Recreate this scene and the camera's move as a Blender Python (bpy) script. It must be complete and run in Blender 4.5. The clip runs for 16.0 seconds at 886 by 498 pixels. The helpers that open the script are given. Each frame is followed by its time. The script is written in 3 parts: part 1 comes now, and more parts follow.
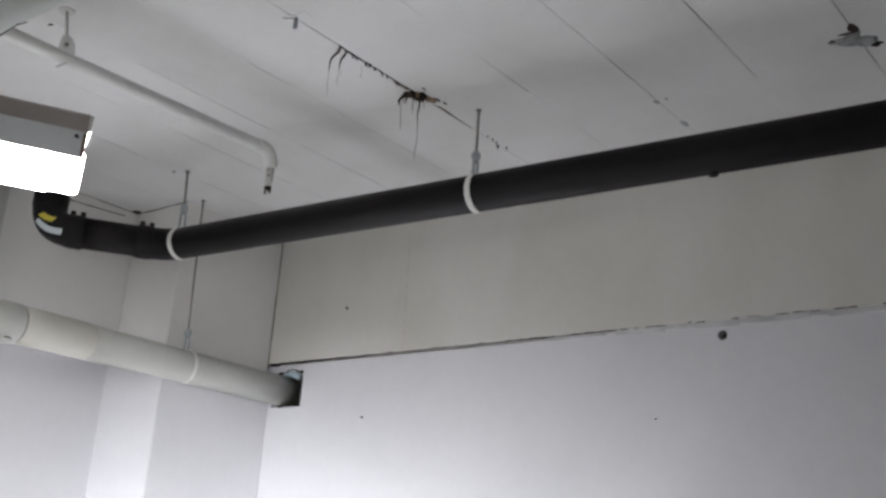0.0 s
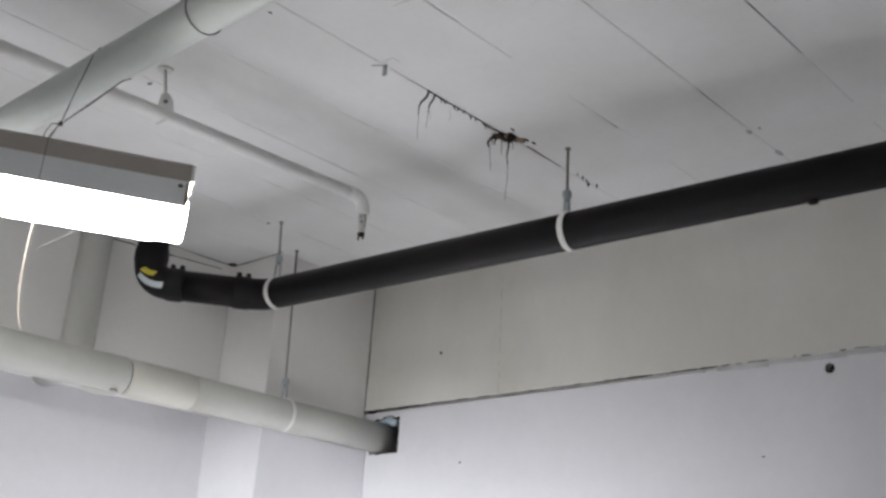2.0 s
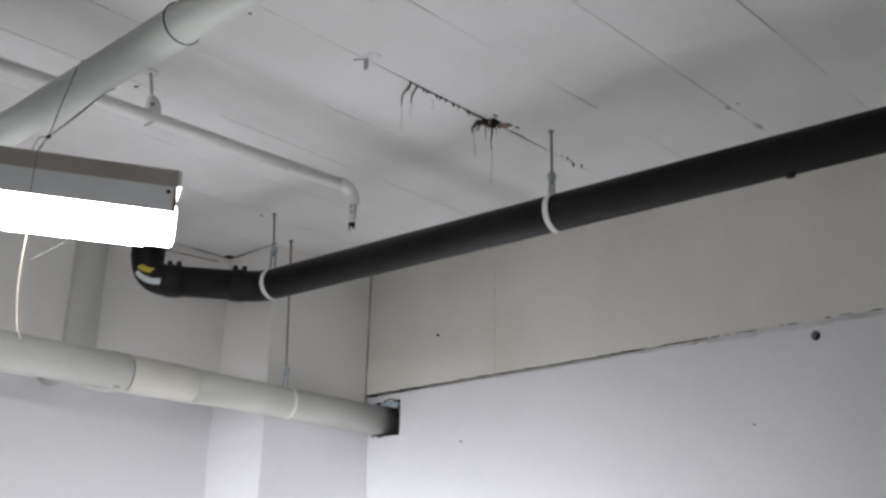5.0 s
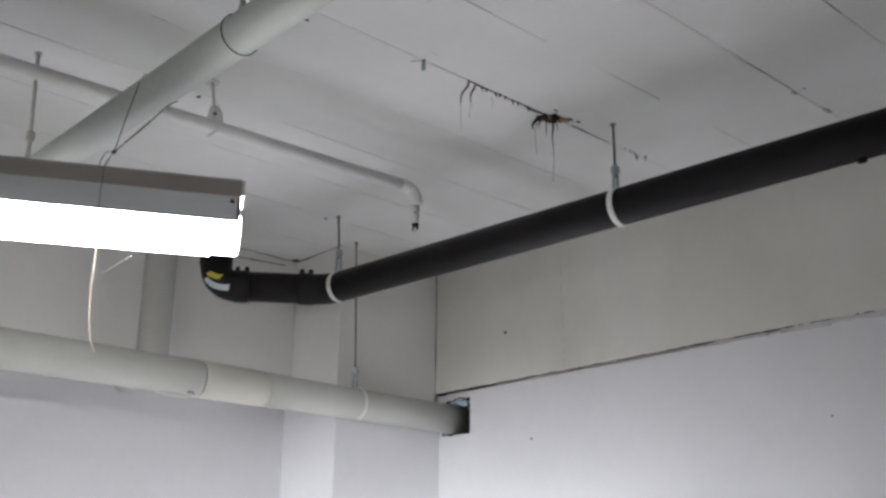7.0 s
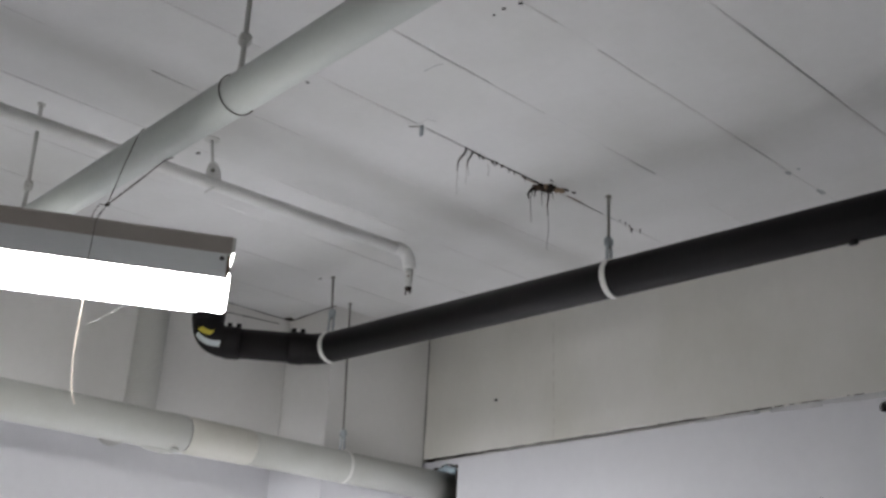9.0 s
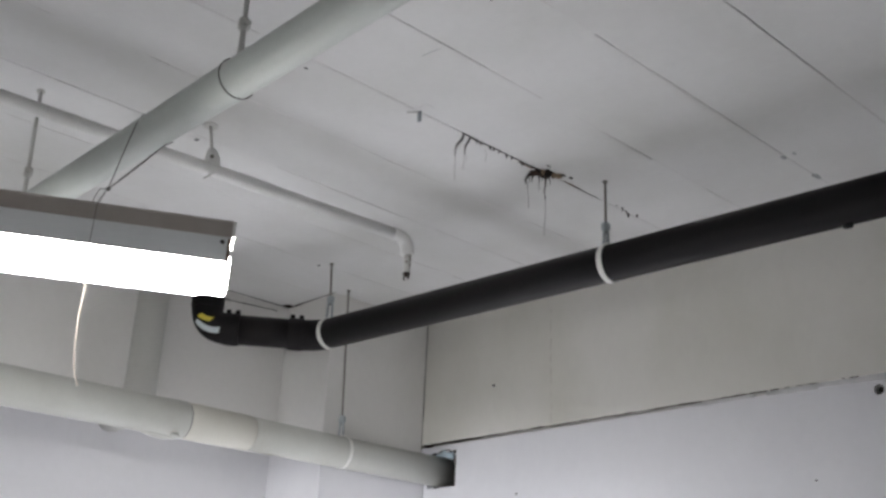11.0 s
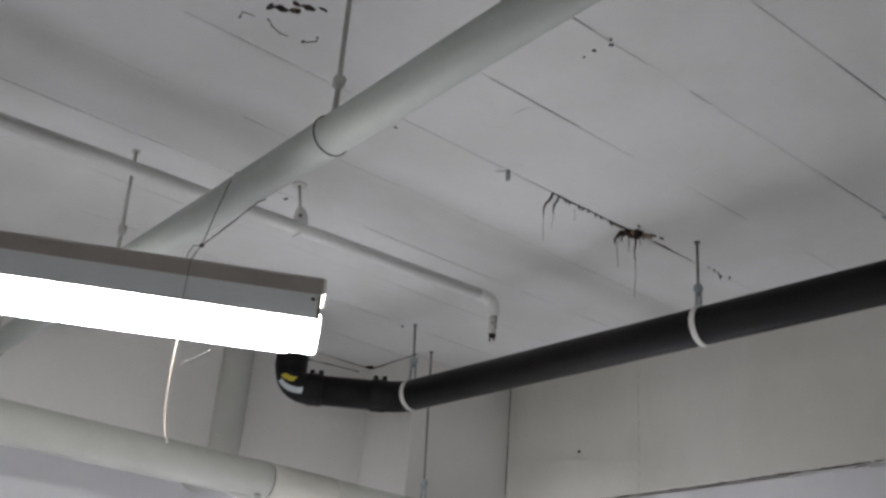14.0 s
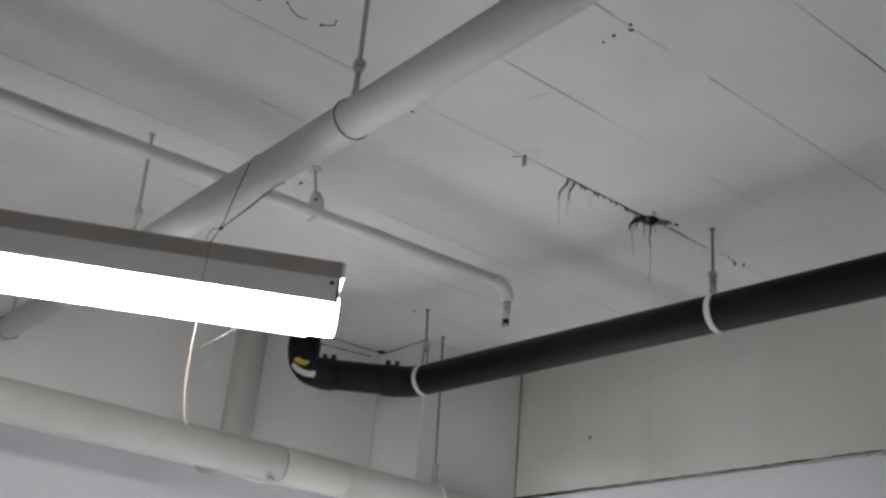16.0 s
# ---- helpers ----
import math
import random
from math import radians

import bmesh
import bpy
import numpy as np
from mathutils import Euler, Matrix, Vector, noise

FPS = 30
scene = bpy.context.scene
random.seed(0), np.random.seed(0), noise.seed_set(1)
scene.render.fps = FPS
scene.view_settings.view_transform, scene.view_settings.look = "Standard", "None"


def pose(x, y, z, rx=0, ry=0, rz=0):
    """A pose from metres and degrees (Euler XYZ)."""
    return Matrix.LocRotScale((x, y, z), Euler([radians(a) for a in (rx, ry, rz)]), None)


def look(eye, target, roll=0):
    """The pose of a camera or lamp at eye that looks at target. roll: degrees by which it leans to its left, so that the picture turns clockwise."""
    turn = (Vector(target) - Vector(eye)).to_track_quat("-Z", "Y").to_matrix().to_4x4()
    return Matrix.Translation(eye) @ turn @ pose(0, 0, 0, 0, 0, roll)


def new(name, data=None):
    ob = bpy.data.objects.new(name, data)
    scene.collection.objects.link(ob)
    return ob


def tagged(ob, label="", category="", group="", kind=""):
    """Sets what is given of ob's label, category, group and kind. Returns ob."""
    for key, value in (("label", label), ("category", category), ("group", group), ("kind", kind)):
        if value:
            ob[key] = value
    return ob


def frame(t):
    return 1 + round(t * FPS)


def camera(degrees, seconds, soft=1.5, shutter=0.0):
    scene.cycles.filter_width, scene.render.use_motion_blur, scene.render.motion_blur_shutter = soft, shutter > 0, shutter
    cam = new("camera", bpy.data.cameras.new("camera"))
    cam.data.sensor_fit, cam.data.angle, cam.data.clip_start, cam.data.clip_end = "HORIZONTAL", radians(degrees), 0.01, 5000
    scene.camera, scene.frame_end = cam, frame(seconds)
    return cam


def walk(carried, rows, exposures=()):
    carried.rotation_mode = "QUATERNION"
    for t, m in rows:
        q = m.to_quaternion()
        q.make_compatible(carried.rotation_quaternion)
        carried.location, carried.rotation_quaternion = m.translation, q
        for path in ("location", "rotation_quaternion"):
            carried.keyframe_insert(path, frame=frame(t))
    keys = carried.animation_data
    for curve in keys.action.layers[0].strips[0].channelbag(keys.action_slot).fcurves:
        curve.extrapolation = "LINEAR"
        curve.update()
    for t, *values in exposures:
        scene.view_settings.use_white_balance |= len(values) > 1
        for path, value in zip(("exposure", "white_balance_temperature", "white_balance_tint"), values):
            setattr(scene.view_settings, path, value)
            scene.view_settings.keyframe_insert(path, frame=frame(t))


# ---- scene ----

cam = camera(46.0, 16.0, soft=2.8)
PATH = [
    (0, (0.145, 0.301, 1.771), (-1.05, 1.786, 2.379), 4.1),
    (0.5, (0.141, 0.296, 1.784), (-1.049, 1.737, 2.497), 3.0),
    (1, (0.133, 0.282, 1.785), (-1.058, 1.697, 2.546), 3.4),
    (1.5, (0.125, 0.28, 1.752), (-1.154, 1.641, 2.467), 2.9),
    (2, (0.114, 0.291, 1.738), (-1.19, 1.643, 2.424), 3.8),
    (2.5, (0.108, 0.291, 1.736), (-1.207, 1.626, 2.435), 3.2),
    (3, (0.118, 0.315, 1.741), (-1.198, 1.662, 2.414), 3.9),
    (5.5, (0.22, 0.251, 1.757), (-1.119, 1.601, 2.378), -0.1),
    (6, (0.196, 0.273, 1.758), (-1.198, 1.585, 2.337), -0.3),
    (6.5, (0.201, 0.29, 1.767), (-1.189, 1.593, 2.374), 0.3),
    (7, (0.212, 0.268, 1.777), (-1.194, 1.543, 2.407), 0.6),
    (7.5, (0.226, 0.271, 1.783), (-1.182, 1.526, 2.449), 0.8),
    (8, (0.22, 0.273, 1.78), (-1.186, 1.508, 2.486), 1.7),
    (8.5, (0.233, 0.291, 1.785), (-1.148, 1.531, 2.531), 3.0),
    (11, (0.252, 0.276, 1.752), (-1.127, 1.527, 2.479), 2.7),
    (11.5, (0.255, 0.282, 1.754), (-1.138, 1.5, 2.505), 2.4),
    (12, (0.222, 0.274, 1.752), (-1.188, 1.464, 2.517), 2.7),
    (12.5, (0.202, 0.272, 1.751), (-1.212, 1.424, 2.572), 4.2),
    (13, (0.192, 0.264, 1.755), (-1.235, 1.4, 2.576), 3.9),
    (13.5, (0.183, 0.272, 1.757), (-1.257, 1.389, 2.582), 4.5),
    (14, (0.18, 0.277, 1.756), (-1.264, 1.384, 2.587), 4.9),
    (14.5, (0.168, 0.266, 1.753), (-1.283, 1.375, 2.568), 5.1),
    (15, (0.168, 0.264, 1.748), (-1.288, 1.37, 2.556), 5.3),
    (15.5, (0.166, 0.271, 1.749), (-1.294, 1.376, 2.555), 5.5),
    (16, (0.157, 0.251, 1.748), (-1.301, 1.357, 2.554), 5.4),
]
walk(cam, [(t, look(eye, target, roll)) for t, eye, target, roll in PATH],
     exposures=((0, -0.1), (1, 0.02), (2, 0.03), (3.2, 0.04), (5.5, -0.04), (6, -0.05), (7, -0.22), (7.5, -0.26), (8, -0.20), (8.5, -0.20), (11, -0.05), (11.5, -0.07), (12, -0.07), (12.5, -0.27), (14, -0.31), (16, -0.33)))

# ---- light ----
world = bpy.data.worlds.new("sky")
scene.world = world
world.use_nodes = True
wn = world.node_tree
sky = wn.nodes.new("ShaderNodeTexSky")
sky.sky_type, sky.sun_disc, sky.sun_elevation, sky.sun_rotation = "NISHITA", False, radians(40), radians(200)
wn.links.new(sky.outputs[0], wn.nodes["Background"].inputs[0])
wn.nodes["Background"].inputs[1].default_value = 0.1

WIN_POWER = 120
LAMP_GLOW = 32.0

# plan, in metres
CEIL = 3.66
WEST, EAST, SOUTH = -4.83, 3.4, -4.6
NORTH_LOW, NORTH_UP, LEDGE = 4.376, 4.345, 2.90
PIL_X, PIL_Y = -4.335, 3.62
WEST_UP = -4.785
BREAK = 2.78
WINDOWS = ((-1.8, 1.0),)
SILL, HEAD = 0.6, 2.2
AIM = (-3.9, 3.9, -0.03)


def window_light(name, x0, x1):
    data = bpy.data.lights.new(name, "AREA")
    data.shape, data.size, data.size_y = "RECTANGLE", x1 - x0 - 0.1, HEAD - SILL - 0.1
    data.energy, data.color = WIN_POWER, (0.945, 0.945, 0.995)
    data.spread = radians(37)
    ob = new(name, data)
    ob.matrix_world = look(((x0 + x1) / 2, SOUTH + 0.62, (SILL + HEAD) / 2), AIM)
    return ob


for x0, x1 in WINDOWS:
    window_light("window_light", x0, x1)


# ---- materials ----
def base(name, rough=0.7, metal=0.0):
    m = bpy.data.materials.new(name)
    m.use_nodes = True
    b = m.node_tree.nodes["Principled BSDF"]
    b.inputs["Roughness"].default_value, b.inputs["Metallic"].default_value = rough, metal
    return m, m.node_tree, b


def surface(name, colour, stain, rough=0.7, metal=0.0, big=0.9, fine=60.0, amount=0.5, bump=0.15, spread=(0.45, 0.75), stretch=(1, 1, 1)):
    """Colour with broad stains and a fine grain, and a fine relief."""
    m, nt, b = base(name, rough, metal)
    n, l = nt.nodes, nt.links
    co = n.new("ShaderNodeTexCoord")
    mp = n.new("ShaderNodeMapping")
    mp.inputs["Scale"].default_value = stretch
    l.new(co.outputs["Object"], mp.inputs[0])
    broad, grain = n.new("ShaderNodeTexNoise"), n.new("ShaderNodeTexNoise")
    for node, s, d in ((broad, big, 6), (grain, fine, 4)):
        node.inputs["Scale"].default_value, node.inputs["Detail"].default_value = s, d
        l.new(mp.outputs[0], node.inputs["Vector"])
    ramp = n.new("ShaderNodeValToRGB")
    ramp.color_ramp.elements[0].position, ramp.color_ramp.elements[1].position = spread
    ramp.color_ramp.elements[0].color, ramp.color_ramp.elements[1].color = (0, 0, 0, 1), (amount, amount, amount, 1)
    l.new(broad.outputs[0], ramp.inputs[0])
    mix = n.new("ShaderNodeMix")
    mix.data_type = "RGBA"
    mix.inputs[6].default_value, mix.inputs[7].default_value = (*colour, 1), (*stain, 1)
    l.new(ramp.outputs[0], mix.inputs[0])
    tone = n.new("ShaderNodeMix")
    tone.data_type, tone.blend_type = "RGBA", "MULTIPLY"
    tone.inputs[0].default_value = 0.06
    l.new(mix.outputs[2], tone.inputs[6])
    l.new(grain.outputs[0], tone.inputs[7])
    l.new(tone.outputs[2], b.inputs["Base Color"])
    bp = n.new("ShaderNodeBump")
    bp.inputs["Strength"].default_value, bp.inputs["Distance"].default_value = bump, 0.004
    l.new(grain.outputs[0], bp.inputs["Height"])
    l.new(bp.outputs[0], b.inputs["Normal"])
    return m


M_CEIL = surface("ceiling_paint", (0.75, 0.75, 0.74), (0.60, 0.60, 0.57), 0.75, big=1.4, fine=30, amount=0.75, bump=0.06, spread=(0.42, 0.75))
# soft pipe-shadow band beside the leaking joint, painted into the ceiling colour
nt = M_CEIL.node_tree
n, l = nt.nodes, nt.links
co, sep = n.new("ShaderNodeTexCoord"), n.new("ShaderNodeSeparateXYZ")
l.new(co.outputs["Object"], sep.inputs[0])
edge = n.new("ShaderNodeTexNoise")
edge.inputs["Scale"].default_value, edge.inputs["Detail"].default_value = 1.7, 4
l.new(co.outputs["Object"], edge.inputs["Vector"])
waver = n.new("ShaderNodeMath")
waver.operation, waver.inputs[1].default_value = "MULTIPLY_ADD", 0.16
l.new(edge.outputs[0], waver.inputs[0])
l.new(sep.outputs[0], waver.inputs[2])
# ramp of the painted shadow: darkest midway, fading to both edges
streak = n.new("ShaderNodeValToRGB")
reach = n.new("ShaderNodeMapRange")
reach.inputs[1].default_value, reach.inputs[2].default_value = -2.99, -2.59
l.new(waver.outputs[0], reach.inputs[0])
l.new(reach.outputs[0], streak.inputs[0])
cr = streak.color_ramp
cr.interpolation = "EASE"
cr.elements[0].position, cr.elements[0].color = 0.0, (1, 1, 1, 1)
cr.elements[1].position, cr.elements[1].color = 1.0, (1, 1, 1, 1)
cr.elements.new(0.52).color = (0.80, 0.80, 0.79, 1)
shade_mix = n.new("ShaderNodeMix")
shade_mix.data_type, shade_mix.blend_type = "RGBA", "MULTIPLY"
shade_mix.inputs[0].default_value = 1.0
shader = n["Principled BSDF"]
l.new(shader.inputs["Base Color"].links[0].from_socket, shade_mix.inputs[6])
l.new(streak.outputs[0], shade_mix.inputs[7])
l.new(shade_mix.outputs[2], shader.inputs["Base Color"])
M_GROUT = surface("joint_grout", (0.70, 0.69, 0.67), (0.42, 0.41, 0.39), 0.9, big=3, fine=80)
M_WHITE = surface("white_wall_paint", (0.80, 0.80, 0.82), (0.70, 0.70, 0.73), 0.55, big=1.2, fine=25, amount=0.6, bump=0.03)
M_DINGY = surface("dingy_wall_paint", (0.75, 0.735, 0.685), (0.62, 0.605, 0.53), 0.8, big=1.6, fine=28, amount=0.8, bump=0.05, spread=(0.4, 0.75), stretch=(1, 1, 0.6))
M_FLOOR = surface("concrete_floor", (0.53, 0.525, 0.52), (0.43, 0.425, 0.42), 0.6, big=1.2, fine=30)
M_ABS = surface("black_plastic", (0.005, 0.0042, 0.0045), (0.012, 0.009, 0.008), 0.48, big=4, fine=90, amount=0.7, bump=0.05)
M_ABS.node_tree.nodes["Principled BSDF"].inputs["Specular IOR Level"].default_value = 0.22
M_CREAM = surface("cream_pipe_paint", (0.55, 0.56, 0.52), (0.43, 0.43, 0.385), 0.5, big=3, fine=50, amount=0.6, bump=0.12)
# cream taken darker, so the colour carries the shade on the riser
M_RISER = surface("shaded_pipe_paint", (0.50, 0.50, 0.47), (0.42, 0.42, 0.39), 0.6, big=3, fine=50, amount=0.6)
M_UPPER = surface("old_white_wall_paint", (0.80, 0.79, 0.765), (0.71, 0.70, 0.665), 0.75, big=1.1, fine=28, amount=0.6, bump=0.05)
M_SLEEVE = surface("pale_sleeve_paint", (0.63, 0.62, 0.55), (0.54, 0.52, 0.45), 0.55, big=5, fine=60, amount=0.6)
M_GREEN = surface("pale_green_pipe_paint", (0.57, 0.605, 0.57), (0.47, 0.505, 0.47), 0.6, big=3, fine=50, amount=0.6, bump=0.1)
M_THIN = surface("white_pipe_paint", (0.74, 0.74, 0.72), (0.60, 0.59, 0.56), 0.5, big=5, fine=70, amount=0.6)
M_SPOT = surface("rust_spotted_paint", (0.62, 0.62, 0.59), (0.16, 0.10, 0.06), 0.7, big=28, fine=120, amount=0.95, spread=(0.52, 0.60))
M_ROD = surface("weathered_rod", (0.26, 0.25, 0.22), (0.16, 0.14, 0.11), 0.6, 0.5, big=18, fine=200)
M_RODPAINT = surface("painted_rod", (0.55, 0.55, 0.52), (0.40, 0.38, 0.34), 0.6, big=12, fine=100)
M_ZINC = surface("galvanised_steel", (0.42, 0.46, 0.48), (0.22, 0.23, 0.23), 0.45, 0.7, big=25, fine=150, bump=0.2)
M_STRAP = surface("white_strap_plastic", (0.80, 0.80, 0.76), (0.62, 0.60, 0.54), 0.5, big=10, fine=90)
M_WIRE = surface("dark_wire", (0.07, 0.06, 0.05), (0.14, 0.10, 0.07), 0.6, 0.4, big=20, fine=150)
M_RUST = surface("rusty_iron", (0.16, 0.10, 0.06), (0.30, 0.24, 0.18), 0.9, big=30, fine=150, amount=0.8)
M_MOULD = surface("black_mould", (0.020, 0.014, 0.010), (0.09, 0.05, 0.03), 0.95, big=20, fine=120, amount=0.8, bump=0.4)
M_CRUST = surface("tan_mineral_crust", (0.34, 0.25, 0.17), (0.10, 0.06, 0.04), 0.95, big=40, fine=150, amount=0.8, bump=0.4)
M_HOUSE = surface("dusty_brown_housing", (0.42, 0.38, 0.34), (0.55, 0.52, 0.48), 0.6, big=4, fine=70, amount=0.7)
M_REFL = surface("grey_reflector_enamel", (0.82, 0.85, 0.85), (0.72, 0.75, 0.75), 0.4, big=4, fine=70)
M_CORD = surface("pale_cord", (0.85, 0.78, 0.68), (0.70, 0.60, 0.50), 0.8, big=20, fine=300)
M_WEB = surface("cobweb_thread", (0.75, 0.75, 0.75), (0.6, 0.6, 0.6), 0.9)
M_HOLE = surface("dark_cavity", (0.03, 0.026, 0.022), (0.07, 0.06, 0.05), 0.95, big=12, fine=80)
M_CAVE = surface("brown_cavity", (0.16, 0.13, 0.11), (0.06, 0.045, 0.04), 0.95, big=14, fine=80, amount=0.9)
M_FOAM = surface("blue_grey_insulation", (0.52, 0.64, 0.70), (0.26, 0.31, 0.34), 0.9, big=22, fine=100, bump=0.5)
M_YELLOW = surface("yellow_label", (0.62, 0.52, 0.05), (0.5, 0.42, 0.06), 0.4)
M_PALE = surface("pale_label", (0.62, 0.68, 0.70), (0.5, 0.56, 0.6), 0.4)
M_PLASTER = surface("grey_plaster_patch", (0.40, 0.42, 0.42), (0.26, 0.26, 0.25), 0.9, big=9, fine=60, amount=0.8, bump=0.4)
M_FILL = surface("grey_filler", (0.56, 0.56, 0.55), (0.36, 0.37, 0.37), 0.9, big=9, fine=70, amount=0.8, bump=0.3)
M_STREAK = surface("water_streak", (0.58, 0.55, 0.49), (0.68, 0.66, 0.61), 0.8, big=9, fine=60, amount=0.9)
M_THREAD = surface("grey_thread", (0.42, 0.40, 0.37), (0.30, 0.28, 0.26), 0.9)
# assumed dark colour for the unseen east wall, dims bounce on that side
M_DIM_WALL = surface("brown_wall_paint", (0.26, 0.24, 0.22), (0.20, 0.18, 0.16), 0.8)
M_FRAME = surface("window_frame_paint", (0.6, 0.6, 0.6), (0.5, 0.5, 0.5), 0.5)

M_GLOW, nt, b = base("lit_diffuser", 0.5)
b.inputs["Base Color"].default_value = (0.9, 0.9, 0.88, 1)
b.inputs["Emission Color"].default_value = (1.0, 0.985, 0.975, 1)
b.inputs["Emission Strength"].default_value = LAMP_GLOW
M_GLASS, nt, b = base("window_glass", 0.02)
b.inputs["Transmission Weight"].default_value, b.inputs["IOR"].default_value = 1.0, 1.45


# ---- mesh helpers ----
def part(name, bm, material, parent=None, label="", smooth=False):
    """Links a bmesh as one mesh object, under a thing or a part."""
    bmesh.ops.recalc_face_normals(bm, faces=bm.faces)
    me = bpy.data.meshes.new(name)
    for f in bm.faces:
        f.smooth = smooth
    bm.to_mesh(me)
    bm.free()
    me.materials.append(material)
    ob = new(name, me)
    if parent:
        ob.parent = parent
        ob.matrix_parent_inverse = parent.matrix_world.inverted()
    if label:
        tagged(ob, label)
    return ob


def thing(name, place, label, category, group="", kind=""):
    ob = new(name)
    ob.empty_display_size = 0.05
    ob.location = place
    bpy.context.view_layer.update()
    return tagged(ob, label, category, group, kind)


def box(bm, x0, x1, y0, y1, z0, z1, bevel=0.0):
    made = bmesh.ops.create_cube(bm, size=1, matrix=Matrix.Translation(((x0 + x1) / 2, (y0 + y1) / 2, (z0 + z1) / 2)) @ Matrix.Diagonal((x1 - x0, y1 - y0, z1 - z0, 1)))
    if bevel:
        edges = list({e for v in made["verts"] for e in v.link_edges})
        bmesh.ops.bevel(bm, geom=edges, offset=bevel, segments=2, affect="EDGES", profile=0.5)
    return bm


def boxes(*rows, bevel=0.0):
    bm = bmesh.new()
    for r in rows:
        box(bm, *r, bevel=bevel)
    return bm


def frames_along(points):
    pts = [Vector(p) for p in points]
    ways = [((pts[min(i + 1, len(pts) - 1)] - pts[max(i - 1, 0)]).normalized()) for i in range(len(pts))]
    side = ways[0].orthogonal().normalized()
    out = []
    for p, w in zip(pts, ways):
        side = (side - w * side.dot(w)).normalized()
        out.append((p, w, side, w.cross(side)))
    return out


def sweep(bm, points, radius, seg=24, caps=True):
    """A tube along points; radius: a number or one for each point."""
    rings = []
    for i, (p, w, a, c) in enumerate(frames_along(points)):
        r = radius[i] if isinstance(radius, (list, tuple)) else radius
        rings.append([bm.verts.new(p + r * (math.cos(k * math.tau / seg) * a + math.sin(k * math.tau / seg) * c)) for k in range(seg)])
    for r0, r1 in zip(rings, rings[1:]):
        for k in range(seg):
            bm.faces.new((r0[k], r0[(k + 1) % seg], r1[(k + 1) % seg], r1[k]))
    if caps:
        bm.faces.new(list(reversed(rings[0])))
        bm.faces.new(rings[-1])
    return bm


def tube(points, radius, seg=24, caps=True):
    return sweep(bmesh.new(), points, radius, seg, caps)


def arc(p, q, r, n=10):
    """Points of a round bend from p towards corner q and on to r."""
    p, q, r = Vector(p), Vector(q), Vector(r)
    return [(1 - s) ** 2 * p + 2 * s * (1 - s) * q + s * s * r for s in (i / n for i in range(n + 1))]


def lerp(a, b, s):
    return Vector(a) + (Vector(b) - Vector(a)) * s


def hub(a, b, radius, seg=28):
    """A collar with a rounded rim from a to b."""
    a, b = Vector(a), Vector(b)
    return tube([a, lerp(a, b, 0.001), lerp(a, b, 0.12), lerp(a, b, 0.88), lerp(a, b, 0.999), b], [radius * 0.93, radius * 0.97, radius, radius, radius * 0.97, radius * 0.93], seg)


def blob(bm, place, size, seed, flat=0.4):
    rnd = random.Random(seed)
    off = Vector((rnd.random() * 50, rnd.random() * 50, rnd.random() * 50))
    made = bmesh.ops.create_icosphere(bm, subdivisions=2, radius=1)
    for v in made["verts"]:
        k = 1 + 0.75 * noise.noise(v.co * 1.7 + off)
        v.co = Vector(place) + Vector((v.co.x * size[0] * k, v.co.y * size[1] * k, v.co.z * size[2] * k))
    return bm


def strand(bm, start, length, r, seed, lean=(0, 0), n=7):
    """A tapered drip that hangs from start."""
    rnd = random.Random(seed)
    pts, x, y = [], start[0], start[1]
    for i in range(n + 1):
        s = i / n
        pts.append((x + lean[0] * s, y + lean[1] * s, start[2] - length * s))
        x += rnd.uniform(-0.003, 0.003)
        y += rnd.uniform(-0.003, 0.003)
    return sweep(bm, pts, [max(r * (1 - 0.85 * i / n), 0.0008) for i in range(n + 1)], 6)


# ---- structure ----
tagged(part("floor", boxes((WEST - 0.2, EAST + 0.2, SOUTH - 0.2, NORTH_LOW + 0.2, -0.2, 0)), M_FLOOR), "bare grey concrete floor", "floor", kind="structure")

# ceiling of narrow precast planks, joints along y
PITCH = 0.406
JOINTS = [-2.4 + PITCH * k for k in range(-6, 15)]
bm = bmesh.new()
half = 0.0022
edges = [WEST] + JOINTS + [EAST]
for a, c in zip(edges, edges[1:]):
    if c - a < 0.05:
        continue
    prof = ((a + half, CEIL + 0.12), (a + half, CEIL + 0.002), (a + half + 0.0025, CEIL), (c - half - 0.0025, CEIL), (c - half, CEIL + 0.002), (c - half, CEIL + 0.12))
    r0 = [bm.verts.new((x, SOUTH, z)) for x, z in prof]
    r1 = [bm.verts.new((x, NORTH_UP, z)) for x, z in prof]
    for i in range(len(prof)):
        j = (i + 1) % len(prof)
        bm.faces.new((r0[i], r0[j], r1[j], r1[i]))
    bm.faces.new(r0)
    bm.faces.new(list(reversed(r1)))
box(bm, WEST - 0.2, EAST + 0.2, SOUTH - 0.2, NORTH_LOW + 0.2, CEIL + 0.121, CEIL + 0.3)
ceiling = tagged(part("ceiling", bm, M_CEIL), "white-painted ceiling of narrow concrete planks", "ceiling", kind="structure")

